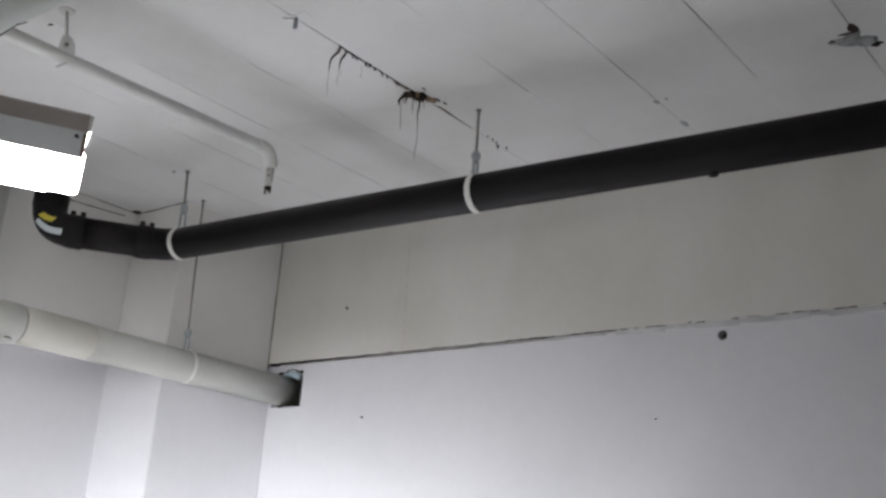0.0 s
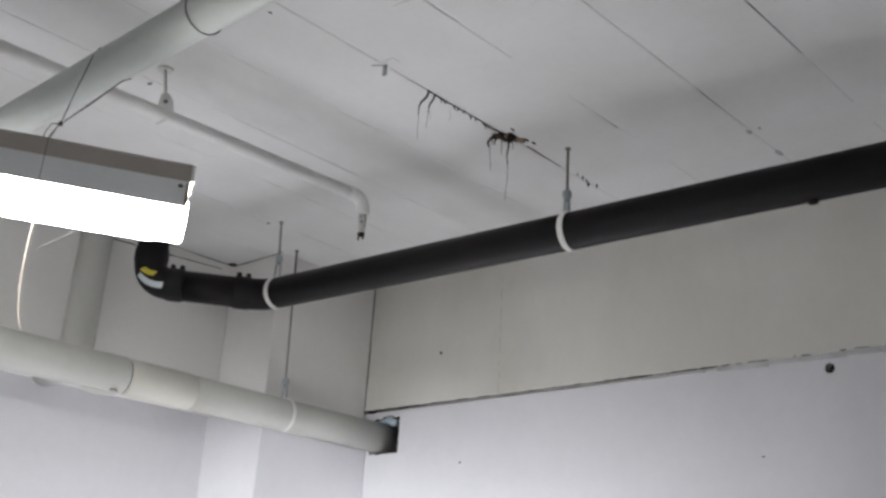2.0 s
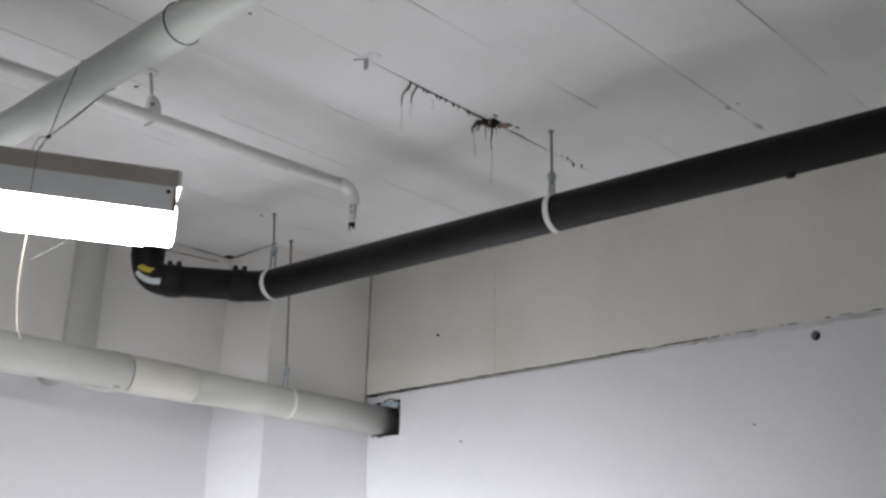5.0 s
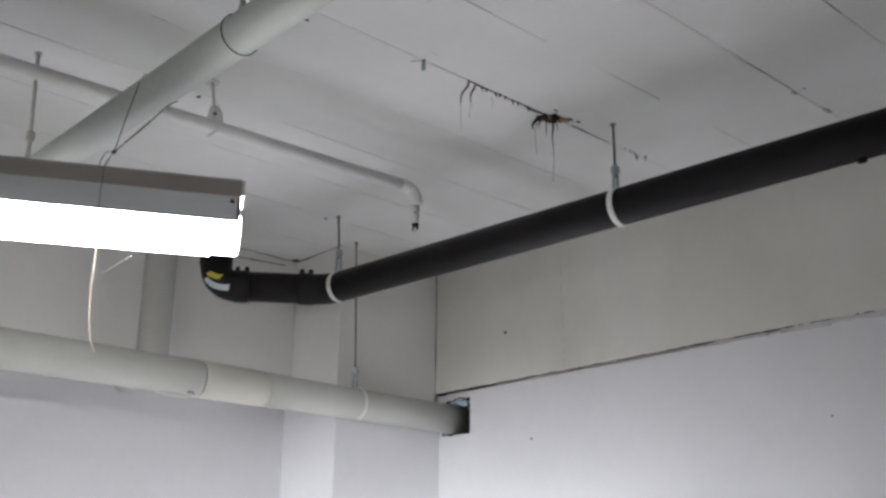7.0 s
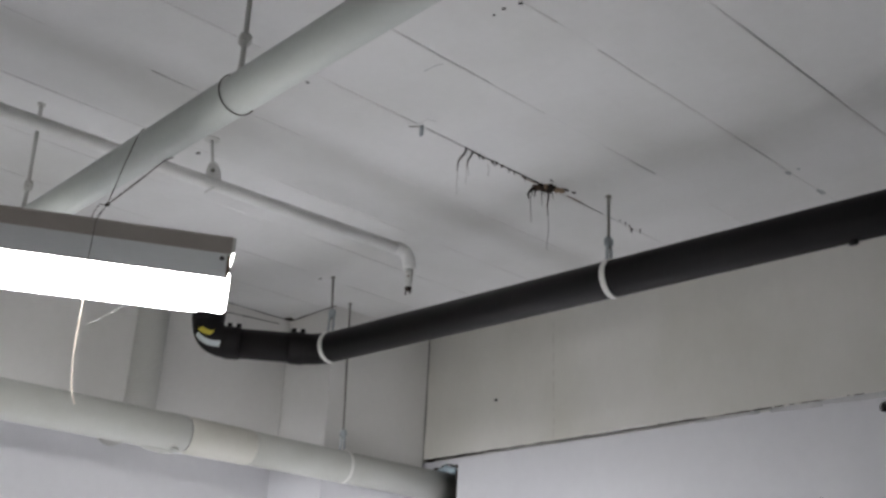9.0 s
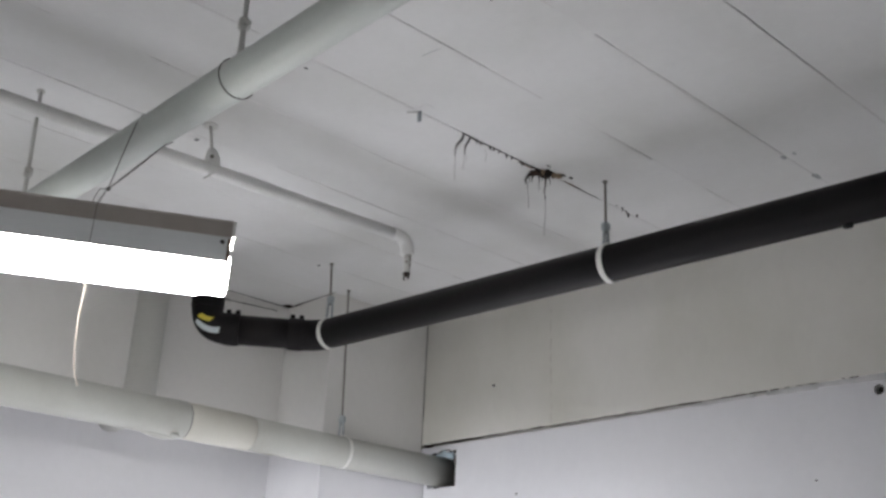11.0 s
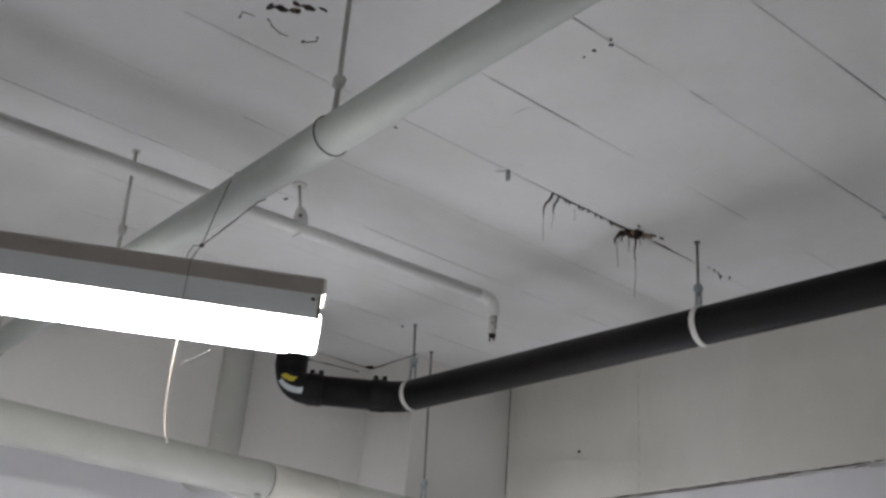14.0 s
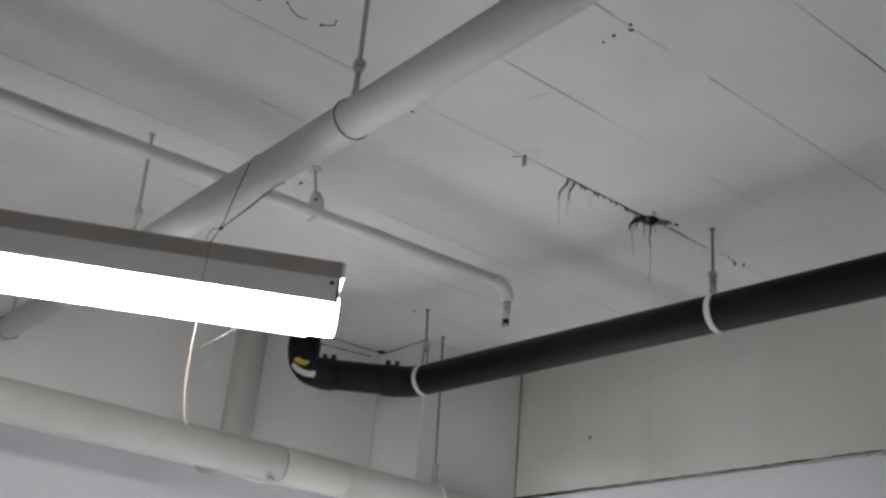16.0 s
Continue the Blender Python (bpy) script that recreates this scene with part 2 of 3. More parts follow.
# grout in the joints, with open stretches
rnd = random.Random(7)
OPEN = {0: ((0.6, 0.95), (1.3, 1.45)), -2.4: ((2.75, 3.2), (3.34, 3.7)), -0.776: ((3.1, 3.62), (3.68, 3.8)), -1.588: ((3.3, 3.42), (3.6, 3.72), (1.9, 2.0)), -1.182: ((2.7, 2.95), (3.05, 3.3)), -1.994: ((2.3, 2.5), (3.2, 3.3)), -3.212: ((1.0, 1.3), (1.45, 1.75))}
bm = bmesh.new()
for x in JOINTS:
    gaps = [g for key, row in OPEN.items() if abs(key - x) < 0.02 for g in row]
    y = SOUTH
    while y < NORTH_UP - 0.01:
        y1 = min(y + rnd.uniform(0.12, 0.5), NORTH_UP - 0.005)
        deep = rnd.choice((0.0002, 0.0004, 0.0006, 0.001, 0.002, 0.005))
        if any(g0 - 0.05 < (y + y1) / 2 < g1 + 0.05 for g0, g1 in gaps):
            deep = 0.035
        box(bm, x - half + 0.0002, x + half - 0.0002, y + 0.002, y1, CEIL + deep, CEIL + 0.11)
        y = y1
bridges = bmesh.new()
for x in JOINTS:
    gaps = [g for key, row in OPEN.items() if abs(key - x) < 0.02 for g in row]
    y = SOUTH + rnd.uniform(0, 0.4)
    while y < NORTH_UP - 0.5:
        y1 = y + rnd.uniform(0.08, 0.4)
        if not any(g0 - 0.05 < y1 and y < g1 + 0.05 for g0, g1 in gaps):
            box(bridges, x - 0.006, x + 0.006, y, y1, CEIL - 0.0004, CEIL + 0.004)
        y = y1 + rnd.uniform(0.15, 0.8)
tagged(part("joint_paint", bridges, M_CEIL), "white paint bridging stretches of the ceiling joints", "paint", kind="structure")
tagged(part("joint_grout", bm, M_GROUT), "grey grout in the ceiling joints, missing in places", "grout", kind="structure")


def wall_cells(xs, zs, y0, y1, holes=()):
    """A wall along x, of blocks, with square openings (x0, x1, z0, z1)."""
    xs = sorted({*xs, *[v for h in holes for v in h[:2]]})
    zs = sorted({*zs, *[v for h in holes for v in h[2:]]})
    bm = bmesh.new()
    for x0, x1 in zip(xs, xs[1:]):
        for z0, z1 in zip(zs, zs[1:]):
            cx, cz = (x0 + x1) / 2, (z0 + z1) / 2
            if not any(h[0] < cx < h[1] and h[2] < cz < h[3] for h in holes):
                box(bm, x0, x1, y0, y1, z0, z1)
    bmesh.ops.remove_doubles(bm, verts=bm.verts, dist=0.0001)
    inner = [f for f in bm.faces if sum(1 for g in bm.faces if g is not f and (g.calc_center_median() - f.calc_center_median()).length < 0.0005)]
    bmesh.ops.delete(bm, geom=inner, context="FACES")
    return bm


PIPE_HOLE = (-4.31, -4.075, 2.652, 2.85)
BOLT_HOLE = (-1.63, -1.56, 2.805, 2.875)
tagged(part("wall_north", wall_cells((WEST - 0.2, EAST + 0.2), (0, LEDGE - 0.008), NORTH_LOW, NORTH_LOW + 0.2, (PIPE_HOLE, BOLT_HOLE)), M_WHITE), "smooth white-painted lower wall", "wall", kind="structure")
tagged(part("wall_north_beam", boxes((PIL_X - 0.3, EAST + 0.2, NORTH_UP, NORTH_LOW + 0.2, LEDGE, CEIL + 0.1), bevel=0.004), M_DINGY), "dingy grey concrete beam above the wall ledge", "beam", kind="structure")
tagged(part("wall_west", boxes((WEST - 0.2, WEST + 0.003, SOUTH, PIL_Y, 0, BREAK)), M_WHITE), "white-painted lower side wall", "wall", kind="structure")
tagged(part("wall_west_upper", boxes((WEST - 0.2, WEST_UP, SOUTH, PIL_Y, BREAK, CEIL + 0.1)), M_UPPER), "old white upper part of the side wall", "wall", kind="structure")
tagged(part("pilaster", boxes((WEST - 0.2, PIL_X, PIL_Y, NORTH_LOW - 0.002, 0, BREAK), bevel=0.003), M_WHITE), "white-painted square pilaster in the corner", "pilaster", kind="structure")
tagged(part("pilaster_upper", boxes((WEST - 0.2, PIL_X - 0.003, PIL_Y + 0.003, NORTH_UP - 0.003, BREAK, CEIL + 0.1), bevel=0.003), M_UPPER), "old white upper part of the corner pilaster", "pilaster", kind="structure")
tagged(part("wall_east", boxes((EAST, EAST + 0.2, SOUTH - 0.2, NORTH_UP, 0, CEIL + 0.1)), M_DIM_WALL), "unseen wall, made brown to cut bounced light", "wall", kind="structure")
tagged(part("wall_south", wall_cells((WEST - 0.2, EAST), (0, CEIL + 0.1), SOUTH - 0.2, SOUTH, [(a, c, SILL, HEAD) for a, c in WINDOWS]), M_WHITE), "plain white wall with a wide window", "wall", kind="structure")
for i, (a, c) in enumerate(WINDOWS):
    w = thing("window_%d" % (i + 1), ((a + c) / 2, SOUTH - 0.12, SILL), "wide window with a pale frame", "window", kind="structure")
    mid = (a + c) / 2
    part("window_frame", boxes((a, a + 0.06, SOUTH - 0.16, SOUTH - 0.08, SILL, HEAD), (c - 0.06, c, SOUTH - 0.16, SOUTH - 0.08, SILL, HEAD), (a + 0.06, c - 0.06, SOUTH - 0.16, SOUTH - 0.08, SILL, SILL + 0.06), (a + 0.06, c - 0.06, SOUTH - 0.16, SOUTH - 0.08, HEAD - 0.06, HEAD), (mid - 0.03, mid + 0.03, SOUTH - 0.16, SOUTH - 0.08, SILL + 0.06, HEAD - 0.06)), M_FRAME, w)
    for x0, x1 in ((a + 0.06, mid - 0.03), (mid + 0.03, c - 0.06)):
        p = part("pane", boxes((x0, x1, SOUTH - 0.123, SOUTH - 0.117, SILL + 0.06, HEAD - 0.06)), M_GLASS, w)
        p.visible_shadow = False


# ---- pipes and hangers ----
def hanger(place, rod_top, nut_z, pipe_r, way, kind, label, rod_r=0.0055, rod_mat=None, band=0.024):
    """A rod from the ceiling with a swivel nut and a band round a pipe whose centre is place and whose direction is way."""
    p, w = Vector(place), Vector(way).normalized()
    h = thing("pipe_hanger", (rod_top[0], rod_top[1], CEIL), label, "pipe hanger", "pipe hangers")
    rod_mat = rod_mat or M_ROD
    top = Vector((rod_top[0], rod_top[1], CEIL + 0.002))
    nut = Vector((p.x, p.y, nut_z))
    part("rod", tube([top, nut + Vector((0, 0, -0.03))], rod_r, 10), rod_mat, h, smooth=True)
    part("ceiling_anchor", tube([top, top - Vector((0, 0, 0.008))], rod_r * 2.2, 10), rod_mat, h)
    side = w.cross(Vector((0, 0, 1))).normalized()
    up = Vector((0, 0, 1))
    if kind == "band":
        part("swivel_nut", tube([nut + up * 0.02, nut + up * 0.012, nut - up * 0.012, nut - up * 0.02], [0.012, 0.019, 0.019, 0.012], 6), M_ZINC, h)
        top_ring = p + up * (pipe_r + 0.004)
        bm = bmesh.new()
        for s in (-1, 1):
            sweep(bm, [nut - up * 0.012 + side * 0.012 * s, nut - up * 0.04 + side * 0.014 * s, top_ring + side * 0.016 * s + up * 0.012, top_ring + side * 0.02 * s], 0.0065, 6)
        part("yoke", bm, M_ZINC, h)
        bm = bmesh.new()
        n = 40
        rows = []
        for i in range(n):
            a = math.tau * i / n
            d = side * math.cos(a) + up * math.sin(a)
            rows.append([bm.verts.new(p + w * 0.016 + d * r + w * o) for r, o in ((pipe_r + 0.0012, -band / 2), (pipe_r + 0.006, -band / 2), (pipe_r + 0.006, band / 2), (pipe_r + 0.0012, band / 2))])
        for i in range(n):
            r0, r1 = rows[i], rows[(i + 1) % n]
            for k in range(4):
                bm.faces.new((r0[k], r0[(k + 1) % 4], r1[(k + 1) % 4], r1[k]))
        part("strap", bm, M_STRAP, h, "white plastic pipe strap", smooth=False)
    else:
        bm = tube([nut + up * 0.02, nut + up * 0.014, nut - up * 0.012, nut - up * 0.022], [0.010, 0.017, 0.017, 0.008], 6)
        blob(bm, nut - up * 0.002 + w * 0.012, (0.012, 0.012, 0.014), 4)
        part("swivel_nut", bm, rod_mat, h)
        neck = p + up * (pipe_r + 0.012)
        bm = tube([nut - up * 0.015, lerp(nut, neck, 0.6), neck, neck - up * 0.01], [0.007, 0.008, 0.010, 0.012], 8)
        sweep(bm, [neck - w * 0.03, neck + w * 0.012], 0.005, 8)
        part("yoke", bm, rod_mat, h)
        n = 36
        ring = [p + (side * math.cos(math.tau * i / n) + up * math.sin(math.tau * i / n)) * (pipe_r + 0.003) for i in range(n + 1)]
        part("ring", tube(ring, 0.0018, 6, caps=False), M_WIRE, h, "thin dark steel ring")
    return h


# black drain: long run, eighth bend, short run, elbow up to the ceiling
R_BLACK = 0.077
Z_BLACK = 3.271
RUN = Vector((1.72, 0.15, 0.016)).normalized()
P_A, P_B = Vector((-2.265, 3.469, Z_BLACK + 0.0135)), Vector((-3.955, 3.322, Z_BLACK))
BEND = P_B - RUN * 0.075
TURN = Vector((-0.29, -0.40, 0)).normalized()
ELB = BEND + TURN * 0.578
drain = thing("black_drain_pipe", P_B, "black plastic drain pipe hung under the ceiling", "pipe")
part("pipe_run", tube([BEND + RUN * 0.05, P_A, P_A + RUN * (5.63 / RUN.x)], R_BLACK, 40), M_ABS, drain, smooth=True)
part("eighth_bend", tube(arc(BEND + RUN * 0.09, BEND, BEND + TURN * 0.09, 8), R_BLACK * 1.03, 36), M_ABS, drain, smooth=True)
part("coupling", hub(BEND + TURN * 0.075, BEND + TURN * 0.155, R_BLACK * 1.09, 36), M_ABS, drain)
part("short_pipe", tube([BEND + TURN * 0.06, ELB - TURN * 0.10], R_BLACK, 36), M_ABS, drain, smooth=True)
part("coupling", hub(ELB - TURN * 0.175, ELB - TURN * 0.095, R_BLACK * 1.09, 36), M_ABS, drain)
elbow = part("elbow", tube(arc(ELB - TURN * 0.12, ELB, ELB + Vector((0, 0, 0.12)), 12), R_BLACK * 1.04, 36), M_ABS, drain, smooth=True)
part("coupling", hub(ELB + Vector((0, 0, 0.10)), ELB + Vector((0, 0, 0.17)), R_BLACK * 1.09, 36), M_ABS, drain)
part("riser", tube([ELB + Vector((0, 0, 0.12)), ELB + Vector((0, 0, CEIL - Z_BLACK + 0.05))], R_BLACK, 36), M_ABS, drain, smooth=True)
# band clamp screws on the couplings
for at in (0.092, 0.138, 0.578 - 0.158, 0.578 - 0.112):
    q = BEND + TURN * at + Vector((0, 0, R_BLACK * 1.07))
    bm = boxes((-0.012, 0.012, -0.008, 0.008, -0.004, 0.022), bevel=0.003)
    bm.transform(Matrix.Translation(q) @ pose(0, 0, 0, 0, 0, math.degrees(math.atan2(TURN.y, TURN.x))))
    part("clamp_lug", bm, M_ABS, drain)
# drip nub under the run
bm = bmesh.new()
blob(bm, P_A + RUN * 1.0 - Vector((0, 0, R_BLACK + 0.004)), (0.022, 0.014, 0.011), 3)
part("drip_nub", bm, M_ABS, drain, smooth=True)


def label_patch(name, material, along, across, w, h):
    """A label that hugs the outside of the elbow."""
    bm = bmesh.new()
    n = 6
    fwd = Vector((TURN.x, TURN.y, 0))
    sidev = Vector((TURN.y, -TURN.x, 0))
    if sidev.dot(Vector((0.6, -0.6, 0))) < 0:
        sidev = -sidev
    grid = []
    axis = arc(ELB - TURN * 0.12, ELB, ELB + Vector((0, 0, 0.12)), 24)
    fr = frames_along(axis)
    for i in range(n + 1):
        s = along + (i / n - 0.5) * w
        k = min(max(s * 24, 0), 23.999)
        j = int(k)
        p = lerp(fr[j][0], fr[j + 1][0], k - j)
        t = (fr[j + 1][0] - fr[j][0]).normalized()
        out = sidev.cross(t).normalized()
        if out.dot(fwd - Vector((0, 0, 1))) < 0:
            out = -out
        row = []
        for m in range(n + 1):
            a = across + (m / n - 0.5) * h + 0.5 * (i / n - 0.5)
            row.append(bm.verts.new(p + (sidev * math.cos(a) + out * math.sin(a)) * (R_BLACK * 1.04 + 0.0025)))
        grid.append(row)
    for i in range(n):
        for m in range(n):
            bm.faces.new((grid[i][m], grid[i + 1][m], grid[i + 1][m + 1], grid[i][m + 1]))
    return part(name, bm, material, elbow, smooth=True)


label_patch("label", M_YELLOW, 0.57, 0.24, 0.28, 0.40)
label_patch("label", M_PALE, 0.40, 0.66, 0.50, 0.40)

hanger(P_A, (P_A.x, P_A.y), 3.45, R_BLACK, RUN, "band", "threaded rod hanger with a white strap on the black pipe")
hanger(P_B, (P_B.x - 0.02, P_B.y), 3.455, R_BLACK, RUN, "band", "short rod hanger with a white strap at the black bend")

# pale pipe along the side wall
R_W = 0.088
X_W, Z_W = -4.242, 2.752
side_pipe = thing("wall_pipe", (X_W, 2.8, Z_W), "cream-painted cast iron pipe along the wall into a hole", "pipe")
part("pipe_run", tube([(X_W, SOUTH + 0.002, Z_W), (X_W, 2.60, Z_W), (X_W, 2.64, Z_W), (X_W, 2.722, Z_W), (X_W, 2.727, Z_W)], [R_W, R_W, R_W * 1.03, R_W * 1.03, R_W * 0.99], 40), M_CREAM, side_pipe, smooth=True)
part("pipe_end", tube([(X_W, 3.08, Z_W), (X_W, 4.52, Z_W - 0.006)], R_W * 0.96, 40), M_CREAM, side_pipe, smooth=True)
part("joint_gap", tube([(X_W, 2.72, Z_W), (X_W, 2.74, Z_W)], R_W * 0.955, 40), M_HOLE, side_pipe, smooth=True)
part("sleeve", tube([(X_W, 2.733, Z_W), (X_W, 2.736, Z_W), (X_W, 2.80, Z_W), (X_W, 3.085, Z_W), (X_W, 3.10, Z_W)], [R_W * 0.96, R_W * 1.0, R_W * 1.02, R_W * 1.0, R_W * 0.955], 40), M_SLEEVE, side_pipe, "paler taped sleeve", smooth=True)
# the upright behind it
X_R, Y_R = -4.55, 2.635
riser = thing("riser_pipe", (X_R, Y_R, 3.2), "painted upright pipe, toned darker for shade, that turns into the wall", "pipe")
part("pipe_run", tube([(X_R, Y_R, CEIL + 0.05), (X_R, Y_R, 2.97)] + arc((X_R, Y_R, 2.95), (X_R, Y_R, 2.828), (X_R - 0.12, Y_R, 2.828), 10) + [(WEST - 0.05, Y_R, 2.828)], 0.08, 36), M_RISER, riser, smooth=True)
# clean-out boss under the pipe
bm = tube([(X_W, 2.47, Z_W - 0.06), (X_W, 2.54, Z_W - 0.076), (X_W, 2.63, Z_W - 0.08), (X_W, 2.69, Z_W - 0.076)], [0.012, 0.022, 0.026, 0.022], 20)
part("boss", bm, M_CREAM, side_pipe, smooth=True)
bm = bmesh.new()
blob(bm, (X_W + 0.055, 2.665, Z_W - 0.088), (0.016, 0.018, 0.012), 8)
part("plug", bm, M_CREAM, side_pipe, smooth=True)
hanger((X_W, 3.675, Z_W), (-4.245, 3.65), 2.925, R_W * 0.96, (0, 1, 0), "band", "long threaded rod hanger with a cream strap on the wall pipe", band=0.017)

# pale green pipe overhead
R_G = 0.0525
Y_G = 1.462
G0, G1 = Vector((WEST, Y_G + 0.025, 3.191)), Vector((EAST, Y_G - 0.049, 3.010))


def on_green(x):
    return lerp(G0, G1, (x - G0.x) / (G1.x - G0.x))


green = thing("overhead_pipe", on_green(-2), "pale green painted drain pipe under the ceiling", "pipe")
part("pipe_run", tube([G0, on_green(-2), G1], R_G, 40), M_GREEN, green, smooth=True)
for x in (-1.880, -3.325, -4.72):
    hanger(on_green(x), (x - 0.010, Y_G), on_green(x).z + 0.165, R_G, (1, 0, -0.025), "ring", "painted rod hanger with a thin ring on the overhead pipe", rod_r=0.007, rod_mat=M_RODPAINT)

# thin white pipe with a drop at its end
R_S = 0.0265
X_S = -3.094


def on_thin(y):
    return Vector((X_S, y, 3.4232 + 0.0255 * y))


thin = thing("sprinkler_pipe", on_thin(2.0), "thin white-painted pipe with a rusty drop end", "pipe")
part("pipe_run", tube([on_thin(SOUTH), on_thin(1.5), on_thin(3.03)], R_S, 28), M_THIN, thin, smooth=True)
e = on_thin(3.098)
part("elbow", tube([on_thin(3.005), on_thin(3.01)] + arc(on_thin(3.02), e, e - Vector((0, 0, 0.075)), 10) + [e - Vector((0, 0, 0.08))], [R_S, R_S * 1.12] + [R_S * 1.12] * 11 + [R_S], 28), M_THIN, thin, smooth=True)
part("drop_nipple", tube([e - Vector((0, 0, 0.07)), e - Vector((0, 0, 0.165))], R_S * 0.62, 20), M_SPOT, thin, smooth=True)
bm = tube([e - Vector((0, 0, 0.16)), e - Vector((0, 0, 0.175)), e - Vector((0, 0, 0.182))], [0.015, 0.016, 0.008], 12)
for sx in (-1, 1):
    sweep(bm, [e + Vector((0.012 * sx, 0, -0.172)), e + Vector((0.017 * sx, 0, -0.188)), e + Vector((0.010 * sx, 0, -0.196))], 0.0035, 6)
part("drop_head", bm, M_MOULD, thin, "small rusty outlet")

h = thing("clevis_hanger", (X_S, 2.047, CEIL), "white-painted clevis on a thin rod from the ceiling", "pipe hanger", "pipe hangers")
Y_C = 2.076
q = on_thin(Y_C)
part("washer", tube([(X_S, 2.047, CEIL + 0.001), (X_S, 2.047, CEIL - 0.005)], 0.030, 20), M_RODPAINT, h)
part("rod", tube([(X_S, 2.047, CEIL), (X_S, 2.066, q.z + 0.08)], 0.0055, 10), M_RODPAINT, h, smooth=True)
bm = bmesh.new()
rings = []
for z, a, shift in ((0.090, 0.008, -0.010), (0.082, 0.015, -0.008), (0.056, 0.022, -0.002), (0.0, 0.026, 0.0), (-0.008, 0.026, 0.0)):
    rings.append([bm.verts.new((X_S + sx * a * 0.9, Y_C + shift + sy * a, q.z + z)) for sx, sy in ((-1, -1), (1, -1), (1, 1), (-1, 1))])
for r0, r1 in zip(rings, rings[1:]):
    for k in range(4):
        bm.faces.new((r0[k], r0[(k + 1) % 4], r1[(k + 1) % 4], r1[k]))
bm.faces.new(rings[0])
bm.faces.new(list(reversed(rings[-1])))
bmesh.ops.bevel(bm, geom=bm.edges[:], offset=0.0018, segments=2, affect="EDGES")
part("clevis", bm, M_THIN, h)
part("cross_bolt", tube([(X_S - 0.03, Y_C - 0.01, q.z - 0.029), (X_S + 0.03, Y_C - 0.01, q.z - 0.029)], 0.004, 8), M_RODPAINT, h)
bm = tube([(X_S + 0.018, Y_C - 0.018, q.z + 0.044), (X_S + 0.027, Y_C - 0.018, q.z + 0.044)], 0.008, 6)
part("nut", bm, M_ROD, h, "dull steel nut")

# ---- fluorescent lamp hung from the overhead pipe ----
L_DIR = Vector((0.469, 0.883, 0))
L_SIDE = Vector((0.883, -0.469, 0))
L_K = 0.92
L_END = Vector((-2.221, 1.697, 0))
L_LEN = 1.22


def lz(z):
    """A height of the lamp's section."""
    return 1.705 + (z - 1.70) * L_K


lamp = thing("fluorescent_fixture", L_END - L_DIR * 0.6 + Vector((0, 0, lz(2.98))), "lit fluorescent batten with a dusty brown housing, hung by wire", "lamp")


def extrude_profile(prof, s0, s1, closed=True):
    """prof of (sideways, height), run along the lamp from s0 to s1 metres from its end."""
    bm = bmesh.new()
    rows = [[bm.verts.new(L_END - L_DIR * s + L_SIDE * a * L_K + Vector((0, 0, lz(z)))) for a, z in prof] for s in (s0, s1)]
    n = len(prof)
    for i in range(n if closed else n - 1):
        j = (i + 1) % n
        bm.faces.new((rows[0][i], rows[0][j], rows[1][j], rows[1][i]))
    if closed:
        bm.faces.new(rows[0])
        bm.faces.new(list(reversed(rows[1])))
    return bm


part("housing", extrude_profile([(-0.062, 2.914), (0.066, 2.914), (0.065, 2.962), (0.057, 2.971), (-0.056, 2.971), (-0.064, 2.962)], 0, L_LEN), M_HOUSE, lamp, "dusty brown steel channel")
part("reflector", extrude_profile([(-0.088, 2.826), (-0.066, 2.913), (0.066, 2.913), (0.088, 2.826), (0.084, 2.826), (0.062, 2.909), (-0.062, 2.909), (-0.084, 2.826)], 0.001, L_LEN - 0.001), M_REFL, lamp, "grey enamelled reflector")
ROUND = [(0.070 * math.cos(a), 2.832 - 0.091 * abs(math.sin(a)) ** 0.7) for a in [math.pi * i / 14 for i in range(15)]]
part("diffuser", extrude_profile(ROUND, 0.0725, L_LEN - 0.0725), M_GLOW, lamp, "glowing white tube cover", smooth=False)
CAP = [(0.079 * math.cos(a), 2.848 - 0.098 * abs(math.sin(a)) ** 0.55) for a in [math.pi * i / 14 for i in range(15)]]
for s0 in (-0.004, L_LEN - 0.072):
    bm = bmesh.new()
    rings = []
    for s, k in ((s0, 0.90), (s0 + 0.004, 0.98), (s0 + 0.010, 1.0), (s0 + 0.070, 1.0), (s0 + 0.076, 0.96)):
        rings.append([bm.verts.new(L_END - L_DIR * s + L_SIDE * a * k * L_K + Vector((0, 0, lz(2.80 + (z - 2.80) * k)))) for a, z in CAP])
    for r0, r1 in zip(rings, rings[1:]):
        for i in range(len(CAP)):
            j = (i + 1) % len(CAP)
            bm.faces.new((r0[i], r0[j], r1[j], r1[i]))
    bm.faces.new(rings[0])
    bm.faces.new(list(reversed(rings[-1])))
    part("diffuser_end", bm, M_GLOW, lamp)
# rusty end of the reflector, with its screw
part("end_bracket", extrude_profile([(0.0885, 2.828), (0.0685, 2.908), (0.0675, 2.908), (0.0875, 2.828)], 0.001, 0.009), M_RUST, lamp, "rust-stained reflector end")
bm = bmesh.new()
blob(bm, L_END - L_DIR * 0.024 + L_SIDE * 0.0725 * L_K + Vector((0, 0, lz(2.893))), (0.006, 0.006, 0.005), 21)
part("screw", bm, M_MOULD, lamp, smooth=True)
